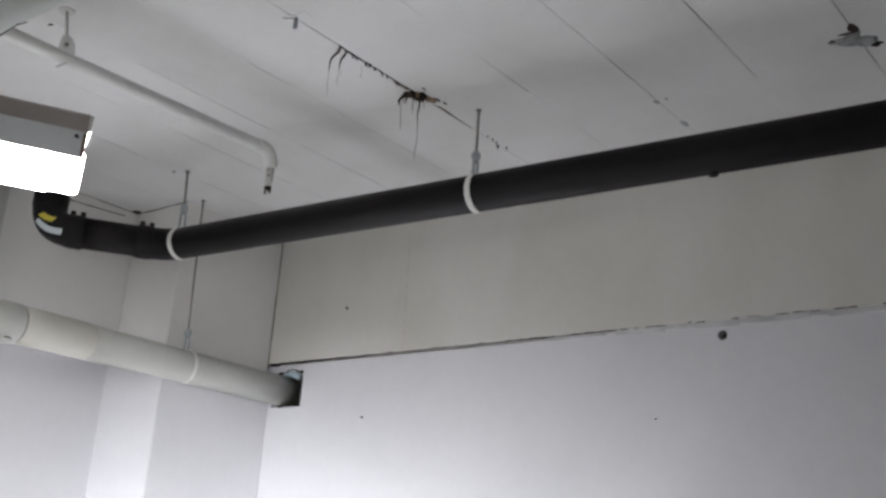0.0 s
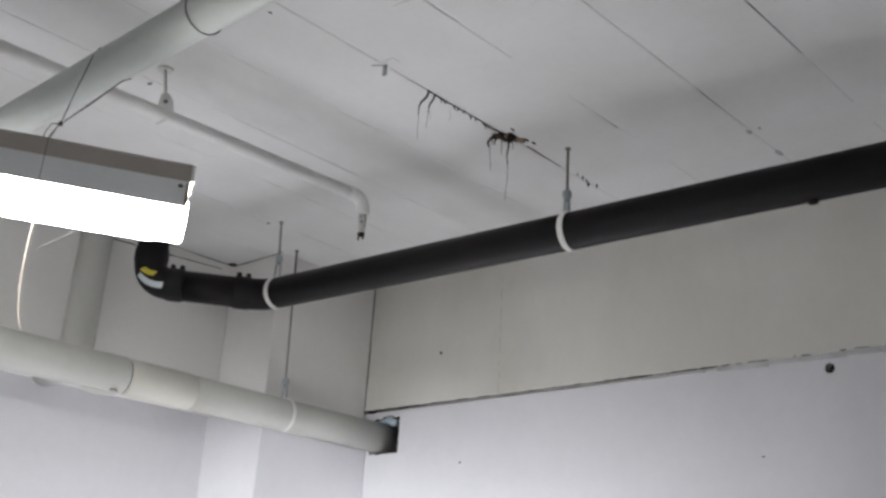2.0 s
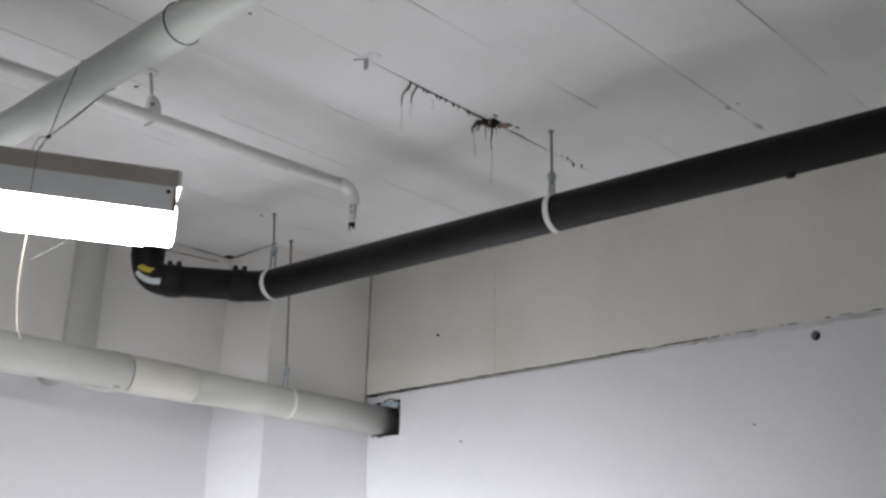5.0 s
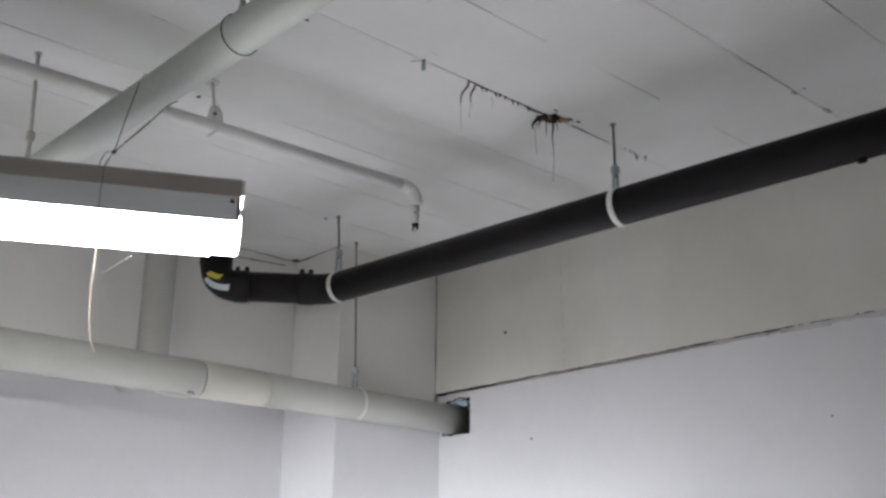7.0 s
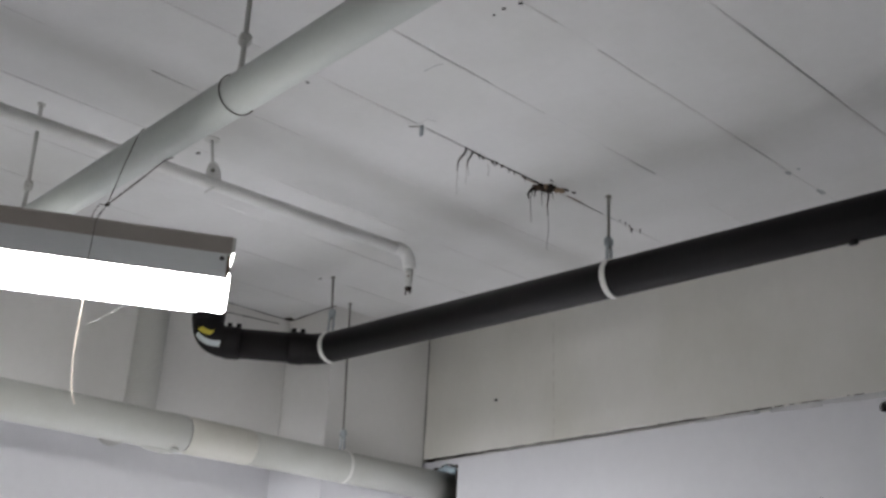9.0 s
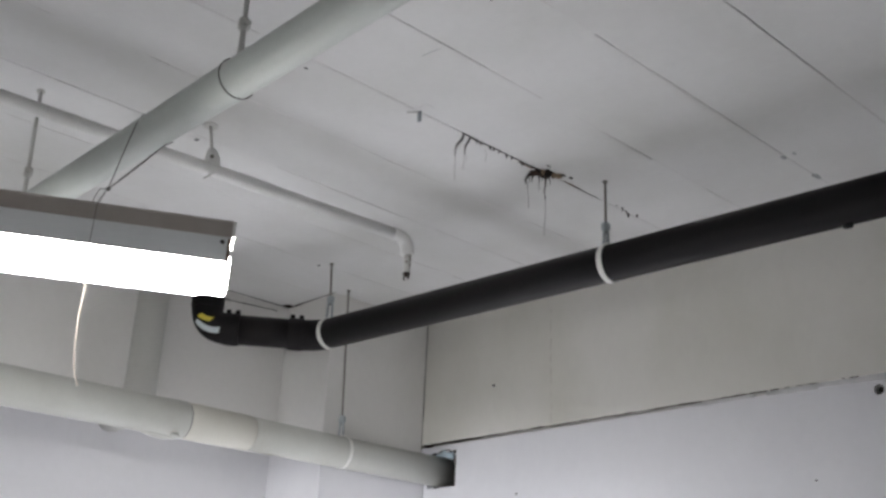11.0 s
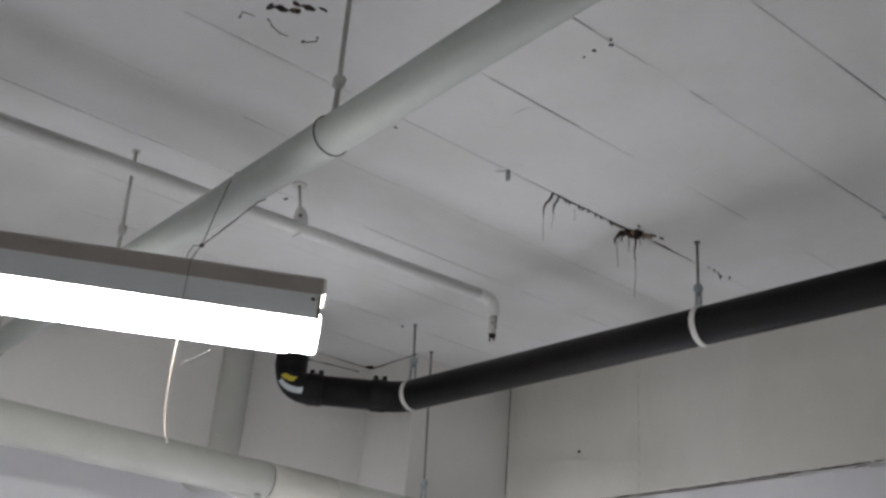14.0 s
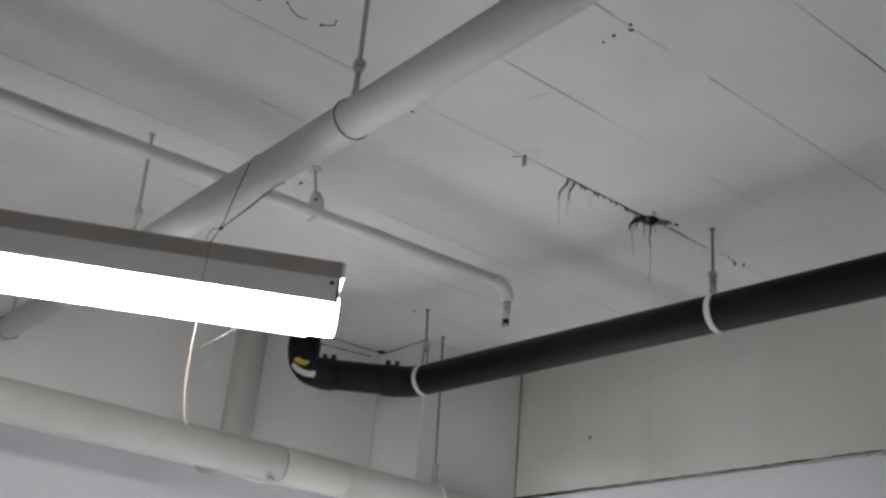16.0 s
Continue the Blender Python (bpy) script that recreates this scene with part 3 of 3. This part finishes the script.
# white material puts the lamp's light on this metal edge into its colour
part("end_plate", extrude_profile([(-0.056, 2.916), (0.067, 2.916), (0.066, 2.960), (0.056, 2.969), (-0.05, 2.969)], -0.009, -0.0005), M_STRAP, lamp, "folded end plate, pale for the lamplight on its edge")

K = L_END - L_DIR * 0.37
knot = Vector((-2.328, 1.36, 2.914))
face = K + L_SIDE * 0.063
over = on_green(-2.315)
LOOP = [(-0.018, -0.0545, 0.0), (-0.017, -0.041, 0.036), (-0.012, -0.014, 0.053), (-0.006, 0.018, 0.0515), (0.002, 0.045, 0.031), (0.010, 0.0545, -0.004), (0.018, 0.044, -0.033), (0.026, 0.022, -0.0505)]
loop = [over + Vector(v) for v in LOOP]
bm = sweep(bmesh.new(), [knot, lerp(knot, loop[0], 0.5) + Vector((-0.004, 0, 0))] + loop + [lerp(loop[-1], knot, 0.5) + Vector((0, 0, -0.004)), knot], 0.0015, 6)
sweep(bm, [lerp(loop[-1], knot, 0.12), loop[-1] + Vector((0.006, -0.004, -0.006)), loop[-1] + Vector((0.030, 0.010, 0.002))], 0.0012, 6)
sweep(bm, [lerp(knot, loop[-1], f) + Vector((0.0022 * math.sin(f * 60), 0, 0.0022 * math.cos(f * 60))) for f in [i / 30 for i in range(28)]], 0.0011, 5)
sweep(bm, [knot, K + L_SIDE * 0.045 + Vector((0, 0, lz(2.982))), face + Vector((0, 0, lz(2.962))), face + Vector((0, 0, lz(2.914))), face + L_SIDE * 0.019 + Vector((0, 0, lz(2.828)))], 0.0008, 6)
sweep(bm, [knot, knot + Vector((-0.03, -0.01, 0.006)), knot + Vector((-0.055, -0.012, -0.012)), knot + Vector((-0.07, -0.008, -0.034))], 0.0012, 6)
sweep(bm, [knot, knot + Vector((-0.02, 0.0, -0.006)), knot + Vector((-0.045, -0.003, -0.034))], 0.0012, 6)
blob(bm, knot, (0.006, 0.006, 0.006), 5)
tagged(part("hanging_wire", bm, M_WIRE), "twisted dark wire looped over the pipe to hold the lamp", "wire")

c0 = L_END - L_DIR * 0.366 + L_SIDE * 0.03 + Vector((0, 0, lz(2.745)))
BOW = (0, -0.010, -0.018, -0.022, -0.022, -0.018, -0.010, 0.005, 0.03, 0.07, 0.13, 0.24)
cord = [c0 + L_DIR * d * 0.1 + Vector((0, 0, -0.300 * i / 11)) for i, d in enumerate(BOW)]
tagged(part("pull_cord", tube(cord, 0.0023, 8), M_CORD, smooth=True), "pale pull cord dangling from the lamp", "cord")
w0 = L_END - L_DIR * 0.24 + Vector((0, 0, lz(2.745)))
tagged(part("cobweb", tube([w0 + Vector((0, 0, 0.01)), w0 + L_DIR * -0.05 + Vector((0, 0, -0.035)), w0 + L_DIR * -0.11 + Vector((0, 0, -0.08))], 0.0004, 5), M_WEB), "thin cobweb thread hanging under the lamp", "cobweb")


# ---- marks, cracks and holes ----
def ceiling_mark(name, places, material, label, category, seed=1, thick=0.003):
    """Flat uneven spots (x, y, half length along x, along y) stuck to the ceiling."""
    bm = bmesh.new()
    for i, (x, y, a, c) in enumerate(places):
        blob(bm, (x, y, CEIL), (a, c, thick), seed * 31 + i)
    return tagged(part(name, bm, material, smooth=True), label, category, kind="stuff")


# the leak at the joint: a mould clump with drips
bm = bmesh.new()
CLUMP = ((-2.412, 3.212, 0.022, 0.022, 0.020), (-2.393, 3.240, 0.026, 0.022, 0.026), (-2.428, 3.190, 0.014, 0.012, 0.012), (-2.382, 3.268, 0.014, 0.022, 0.012), (-2.356, 3.306, 0.005, 0.018, 0.005), (-2.40, 3.17, 0.004, 0.024, 0.004), (-2.425, 3.235, 0.012, 0.010, 0.012), (-2.375, 3.225, 0.014, 0.010, 0.012), (-2.40, 3.19, 0.010, 0.008, 0.016), (-2.345, 3.20, 0.004, 0.014, 0.003), (-2.350, 3.345, 0.006, 0.012, 0.005))
for i, (x, y, a, c, z) in enumerate(CLUMP):
    blob(bm, (x, y, CEIL), (a, c, z), 40 + i)
for i, (x, y, n, r) in enumerate(((-2.446, 3.190, 0.040, 0.004), (-2.432, 3.195, 0.045, 0.0055), (-2.415, 3.215, 0.085, 0.0028), (-2.396, 3.238, 0.12, 0.0050), (-2.387, 3.25, 0.05, 0.003), (-2.405, 3.226, 0.04, 0.0035), (-2.374, 3.262, 0.03, 0.003))):
    strand(bm, (x, y, CEIL - 0.004), n, r, 60 + i)
sweep(bm, [(-2.430, 3.195, CEIL - 0.01), (-2.450, 3.188, CEIL - 0.016), (-2.460, 3.184, CEIL - 0.03), (-2.458, 3.184, CEIL - 0.052)], [0.006, 0.006, 0.005, 0.002], 6)
strand(bm, (-2.396, 3.238, CEIL - 0.11), 0.17, 0.0010, 71)
strand(bm, (-2.450, 3.188, CEIL - 0.04), 0.12, 0.0011, 72)
tagged(part("mould_clump", bm, M_MOULD, smooth=True), "black mould clump with drips at a leaking ceiling joint", "mould")
bm = bmesh.new()
for i, (x, y, a, c, z) in enumerate(((-2.372, 3.290, 0.014, 0.020, 0.014), (-2.378, 3.268, 0.012, 0.014, 0.017), (-2.388, 3.212, 0.006, 0.008, 0.024))):
    blob(bm, (x, y, CEIL), (a, c, z), 180 + i)
tagged(part("mineral_crust", bm, M_CRUST, smooth=True), "tan mineral crust beside the black mould", "crust")
ceiling_mark("rust_stain", ((-2.378, 3.285, 0.010, 0.028), (-2.392, 3.40, 0.004, 0.05), (-2.41, 3.13, 0.004, 0.05)), M_RUST, "brown rust stain along the leaking joint", "stain", 3, 0.002)

# roots and small drips along the same joint
bm = bmesh.new()
sweep(bm, [(-2.402, 2.765, CEIL), (-2.43, 2.785, CEIL - 0.006), (-2.475, 2.80, CEIL - 0.008), (-2.49, 2.805, CEIL - 0.02), (-2.492, 2.806, CEIL - 0.055)], [0.004, 0.0045, 0.004, 0.0026, 0.001], 6)
sweep(bm, [(-2.402, 2.80, CEIL), (-2.425, 2.815, CEIL - 0.006), (-2.452, 2.825, CEIL - 0.01), (-2.46, 2.828, CEIL - 0.03), (-2.462, 2.83, CEIL - 0.045)], [0.004, 0.004, 0.0035, 0.0022, 0.001], 6)
sweep(bm, [(-2.40, 2.755, CEIL), (-2.402, 2.83, CEIL - 0.003), (-2.404, 2.90, CEIL)], [0.0015, 0.0025, 0.0015], 6)
rnd = random.Random(12)
for i in range(9):
    y = 2.84 + i * 0.034 + rnd.uniform(-0.01, 0.01)
    strand(bm, (-2.404 + rnd.uniform(-0.004, 0.004), y, CEIL + 0.002), rnd.uniform(0.012, 0.026), rnd.uniform(0.004, 0.0065), 90 + i, n=4)
for i in range(5):
    y = 3.70 + i * 0.036
    strand(bm, (-2.39 + rnd.uniform(-0.012, 0.012), y, CEIL + 0.002), rnd.uniform(0.012, 0.03), rnd.uniform(0.003, 0.006), 110 + i, n=4)
sweep(bm, [(-2.402, 2.9, CEIL), (-2.4, 3.05, CEIL - 0.001), (-2.401, 3.17, CEIL)], [0.001, 0.0018, 0.0018], 6)
sweep(bm, [(-2.395, 3.36, CEIL), (-2.394, 3.43, CEIL - 0.001), (-2.398, 3.60, CEIL)], [0.001, 0.0022, 0.001], 6)
threads = bmesh.new()
for i, (x, y, z, n) in enumerate(((-2.490, 2.806, 0.05, 0.11), (-2.462, 2.829, 0.04, 0.07), (-2.455, 2.824, 0.03, 0.045), (-2.385, 2.80, 0.0, 0.02), (-2.42, 2.905, 0.012, 0.05))):
    strand(threads, (x, y, CEIL - z), n, 0.0010, 130 + i)
tagged(part("root_threads", threads, M_THREAD), "thin grey threads trailing from the root growths", "root", kind="stuff")
tagged(part("root_growth", bm, M_MOULD), "dark root-like growths and drips along a ceiling joint", "mould", kind="stuff")

# metal clip at the joint
clip = thing("ceiling_clip", (-2.395, 2.515, CEIL), "small bent metal clip fixed at the ceiling joint", "clip")
part("plate", boxes((-2.402, -2.335, 2.505, 2.548, CEIL - 0.002, CEIL + 0.001), bevel=0.0008), M_CEIL, clip)
part("tongue", boxes((-2.402, -2.386, 2.520, 2.530, CEIL - 0.046, CEIL - 0.001), bevel=0.003), M_ZINC, clip)
part("wire_end", tube([(-2.435, 2.498, CEIL - 0.002), (-2.415, 2.508, CEIL - 0.005), (-2.394, 2.522, CEIL - 0.004)], 0.0018, 6), M_ROD, clip)

# plaster patch at another joint, with rusty edges
bm = bmesh.new()
for i, (x, y, a, c) in enumerate(((-0.80, 3.655, 0.052, 0.045), (-0.845, 3.64, 0.035, 0.025), (-0.76, 3.68, 0.036, 0.035))):
    blob(bm, (x, y, CEIL), (a, c, 0.006), 150 + i)
tagged(part("plaster_patch", bm, M_PLASTER, smooth=True), "grey plaster patch over a stained ceiling joint", "patch")
ceiling_mark("rust_stain", ((-0.775, 3.575, 0.016, 0.03), (-0.735, 3.72, 0.02, 0.018), (-0.80, 3.60, 0.03, 0.008), (-0.86, 3.63, 0.012, 0.008)), M_MOULD, "dark stain at the rim of the plaster patch", "stain", 5, 0.005)

ceiling_mark("ceiling_spots", ((-1.600, 3.758, 0.010, 0.018), (-1.550, 3.755, 0.007, 0.010), (-1.588, 4.0, 0.012, 0.03)), M_PLASTER, "grey scabs of paint beside a ceiling joint", "stain", 7)
ceiling_mark("ceiling_spots", ((-1.655, 2.197, 0.006, 0.007), (-1.60, 2.212, 0.008, 0.007), (-1.582, 2.190, 0.006, 0.006), (-1.70, 2.2, 0.004, 0.004)), M_HOLE, "small dark spots on the white ceiling", "stain", 8)
ceiling_mark("ceiling_spots", ((-4.045, 3.292, 0.012, 0.008), (-3.163, 1.961, 0.006, 0.006), (-3.243, 2.074, 0.012, 0.008), (-2.462, 2.047, 0.004, 0.008)), M_HOLE, "scattered dark specks on the white ceiling", "stain", 9)
ceiling_mark("peeled_paint", ((-2.172, 1.398, 0.014, 0.020), (-2.152, 1.436, 0.016, 0.014), (-2.11, 1.458, 0.014, 0.022), (-2.12, 1.42, 0.010, 0.014), (-2.085, 1.49, 0.006, 0.016), (-2.19, 1.37, 0.02, 0.01)), M_MOULD, "dark patch where ceiling paint has peeled", "peeled paint", 10, 0.002)
bm = bmesh.new()
for row in ([(-2.246, 1.398), (-2.268, 1.425), (-2.283, 1.461), (-2.275, 1.488)], [(-2.268, 1.535), (-2.258, 1.548), (-2.235, 1.566), (-2.216, 1.556)], [(-2.30, 1.33), (-2.27, 1.322), (-2.262, 1.36)]):
    pts = [(x, y, CEIL) for x, y in row]
    sweep(bm, pts, [0.0012] + [0.0022] * (len(pts) - 2) + [0.0012], 6)
for i, (x, y, r) in enumerate(((-2.268, 1.535, 0.008), (-2.216, 1.556, 0.005), (-2.246, 1.398, 0.006), (-2.270, 1.43, 0.004), (-2.30, 1.33, 0.006))):
    blob(bm, (x, y, CEIL), (r, r * 0.7, 0.002), 210 + i)
tagged(part("paint_cracks", bm, M_HOLE), "dark curled cracks in the white ceiling paint", "crack", kind="stuff")
bm = sweep(bmesh.new(), [(-2.02, 2.283, CEIL), (-2.06, 2.275, CEIL), (-2.106, 2.273, CEIL)], [0.001, 0.002, 0.001], 6)
tagged(part("scratch", bm, M_PLASTER), "faint grey scratch in the ceiling paint", "scratch")

# crack filler under the beam, ragged where it was plastered over
bm = bmesh.new()
rnd = random.Random(21)
x = -2.75
while x < EAST - 0.05:
    w = rnd.uniform(0.05, 0.16)
    k = min(max((x + 2.75) / 0.9, 0), 1)
    if rnd.random() < 0.35 + 0.65 * k:
        lift = 0.003 + 0.012 * k * rnd.random()
        drop = 0.002 + 0.012 * k * rnd.random()
        y0 = NORTH_LOW - 0.002 - 0.027 * k
        ring0 = [(x - 0.004, NORTH_LOW + 0.02, LEDGE - 0.0085 - drop), (x - 0.004, NORTH_LOW - 0.003, LEDGE - 0.0085 - drop), (x - 0.004, y0, LEDGE - 0.003), (x - 0.004, NORTH_LOW + 0.02, LEDGE - 0.001)]
        v0 = [bm.verts.new(p) for p in ring0]
        v1 = [bm.verts.new((p[0] + w + 0.004, p[1], p[2] + rnd.uniform(-0.003, 0.0) * (p[2] < LEDGE - 0.005))) for p in ring0]
        for i in range(4):
            bm.faces.new((v0[i], v0[(i + 1) % 4], v1[(i + 1) % 4], v1[i]))
        bm.faces.new(list(reversed(v0)))
        bm.faces.new(v1)
    x += w
tagged(part("crack_filler", bm, M_FILL), "rough filler in the crack under the beam", "filler", kind="structure")
bm = bmesh.new()
for i in range(80):
    x = -4.33 + 3.6 * rnd.random() ** 1.4
    blob(bm, (x, NORTH_UP + 0.003, LEDGE + rnd.uniform(-0.001, 0.002)), (rnd.uniform(0.006, 0.03), 0.004, rnd.uniform(0.001, 0.003)), 300 + i)
blob(bm, (-4.30, NORTH_UP + 0.02, LEDGE - 0.004), (0.03, 0.03, 0.008), 350)
tagged(part("ledge_mould", bm, M_MOULD, smooth=True), "specks of black mould along the wall ledge", "mould", kind="stuff")

# water streak down the beam, placed to fall under the leak in the camera's view
bm = bmesh.new()
rnd = random.Random(55)
z = 3.54
while z > 2.93:
    length = rnd.uniform(0.02, 0.09)
    blob(bm, (-3.342 + 0.02 * (3.54 - z) + rnd.uniform(-0.003, 0.003), NORTH_UP, z - length / 2), (rnd.uniform(0.0025, 0.005), 0.0008, length / 2), 600 + int(z * 100))
    z -= length + rnd.uniform(0.0, 0.05)
tagged(part("water_streak", bm, M_STREAK, smooth=True), "faint brown water streak down the beam", "stain", kind="stuff")

# hole round the wall pipe
hole = thing("pipe_hole_lining", (-4.2, NORTH_LOW + 0.1, 2.75), "ragged dark hole in the wall stuffed with insulation", "hole")
part("cavity", boxes((PIPE_HOLE[0] - 0.02, PIPE_HOLE[1] + 0.02, NORTH_LOW + 0.16, NORTH_LOW + 0.19, PIPE_HOLE[2] - 0.02, PIPE_HOLE[3] + 0.02)), M_CAVE, hole)
bm = bmesh.new()
for i, (x, z, a, c) in enumerate(((-4.175, 2.842, 0.045, 0.018), (-4.13, 2.828, 0.04, 0.018), (-4.215, 2.836, 0.02, 0.012))):
    blob(bm, (x, NORTH_LOW + 0.012, z), (a, 0.03, c), 400 + i)
part("insulation", bm, M_FOAM, hole, "pale blue insulation", smooth=True)
rim = [(-4.165 + 0.062 * math.cos(a), NORTH_LOW + 0.001, 2.832 + 0.030 * math.sin(a)) for a in [math.pi * i / 12 for i in range(13)]]
part("rim_arch", tube(rim, [0.003 + 0.003 * abs(math.sin(5 * i)) for i in range(13)], 6), M_HOLE, hole)
bm = bmesh.new()
for i, (x, z, a, c) in enumerate(((-4.082, 2.80, 0.008, 0.03), (-4.10, 2.845, 0.03, 0.010), (-4.08, 2.70, 0.005, 0.04), (-4.235, 2.653, 0.03, 0.006), (-4.25, 2.848, 0.03, 0.009))):
    blob(bm, (x, NORTH_LOW + 0.004, z), (a, 0.008, c), 420 + i)
tagged(part("broken_rim", bm, M_HOLE, hole, smooth=True), kind="stuff")

# round hole in the lower wall
bx, bz = (BOLT_HOLE[0] + BOLT_HOLE[1]) / 2, (BOLT_HOLE[2] + BOLT_HOLE[3]) / 2
plug = thing("drilled_hole", (bx, NORTH_LOW, bz), "drilled round hole with a dark ragged rim", "hole")
bm = bmesh.new()
n = 32
outer, inner, deep = [], [], []
for i in range(n):
    a = math.tau * i / n
    ca, sa = math.cos(a), math.sin(a)
    k = 0.0352 / max(abs(ca), abs(sa))
    r = 0.018 * (1 + 0.12 * noise.noise(Vector((ca * 2, sa * 2, 3))))
    outer.append(bm.verts.new((bx + ca * k, NORTH_LOW - 0.0005, bz + sa * k)))
    inner.append(bm.verts.new((bx + ca * r, NORTH_LOW - 0.0005, bz + sa * r)))
    deep.append(bm.verts.new((bx + ca * r * 0.9, NORTH_LOW + 0.08, bz + sa * r * 0.9)))
for i in range(n):
    j = (i + 1) % n
    bm.faces.new((outer[i], outer[j], inner[j], inner[i]))
    bm.faces.new((inner[i], inner[j], deep[j], deep[i]))
part("facing", bm, M_WHITE, plug)
part("bottom", tube([(bx, NORTH_LOW + 0.03, bz), (bx, NORTH_LOW + 0.09, bz)], 0.018, 20), M_HOLE, plug)
bm = bmesh.new()
for i in range(12):
    a = math.tau * i / 12 + 0.3
    blob(bm, (bx + 0.018 * math.cos(a), NORTH_LOW, bz + 0.018 * math.sin(a)), (0.004, 0.003, 0.004), 450 + i)
part("rim", bm, M_HOLE, plug, smooth=True)


def wall_speck(x, y, z, r, seed):
    bm = bmesh.new()
    blob(bm, (x, y, z), (r, 0.002, r * 0.7), seed)
    tagged(part("wall_speck", bm, M_HOLE, smooth=True), "small dark speck on the painted wall", "stain", "wall specks")


for i, (x, y, z, r) in enumerate(((-3.757, NORTH_UP, 3.176, 0.012), (-3.60, NORTH_LOW, 2.572, 0.008), (-1.9, NORTH_LOW, 2.5, 0.005))):
    wall_speck(x, y, z, r, 500 + i)


# dark cracks where the ceiling meets the side wall and the pilaster
def crack(points, r, seed, label):
    """A thin dark seam that wavers in width."""
    rnd = random.Random(seed)
    pts = []
    for a, c in zip(points, points[1:]):
        for i in range(12):
            pts.append(lerp(a, c, i / 12) + Vector((0, 0, rnd.uniform(-0.001, 0.001))))
    pts.append(Vector(points[-1]))
    return tagged(part("seam_crack", tube(pts, [r * rnd.uniform(0.35, 1.1) for _ in pts], 6), M_HOLE), label, "crack")


crack([(WEST_UP, 2.75, CEIL), (WEST_UP, PIL_Y, CEIL)], 0.005, 1, "dark seam between the ceiling and the side wall")
crack([(WEST_UP, PIL_Y + 0.002, CEIL), (PIL_X, PIL_Y + 0.002, CEIL)], 0.005, 2, "dark seam between the ceiling and the pilaster")
crack([(WEST_UP, 2.6, 3.575), (WEST_UP, 3.2, 3.602), (WEST_UP, 3.54, 3.622)], 0.004, 3, "dark crack across the top of the side wall")
crack([(PIL_X - 0.001, NORTH_UP - 0.002, LEDGE), (PIL_X - 0.001, NORTH_UP - 0.002, CEIL)], 0.0024, 4, "dark seam down the wall corner")
bm = bmesh.new()
blob(bm, (WEST_UP + 0.02, PIL_Y - 0.02, CEIL), (0.03, 0.03, 0.006), 77)
tagged(part("corner_spot", bm, M_MOULD, smooth=True), "dark spot in the ceiling corner", "mould")
# solid dark strips along the ledge stand in for shade inside the gap
crack([(-4.325, NORTH_UP + 0.008, LEDGE - 0.002), (-3.85, NORTH_UP + 0.008, LEDGE - 0.002)], 0.007, 5, "wide dark strip for the shade in the beam gap at the wall corner")
crack([(-3.85, NORTH_UP + 0.006, LEDGE - 0.001), (-3.0, NORTH_UP + 0.006, LEDGE - 0.001), (-2.1, NORTH_UP + 0.006, LEDGE)], 0.0042, 6, "thin dark strip for the shade in the gap along the beam's underside")
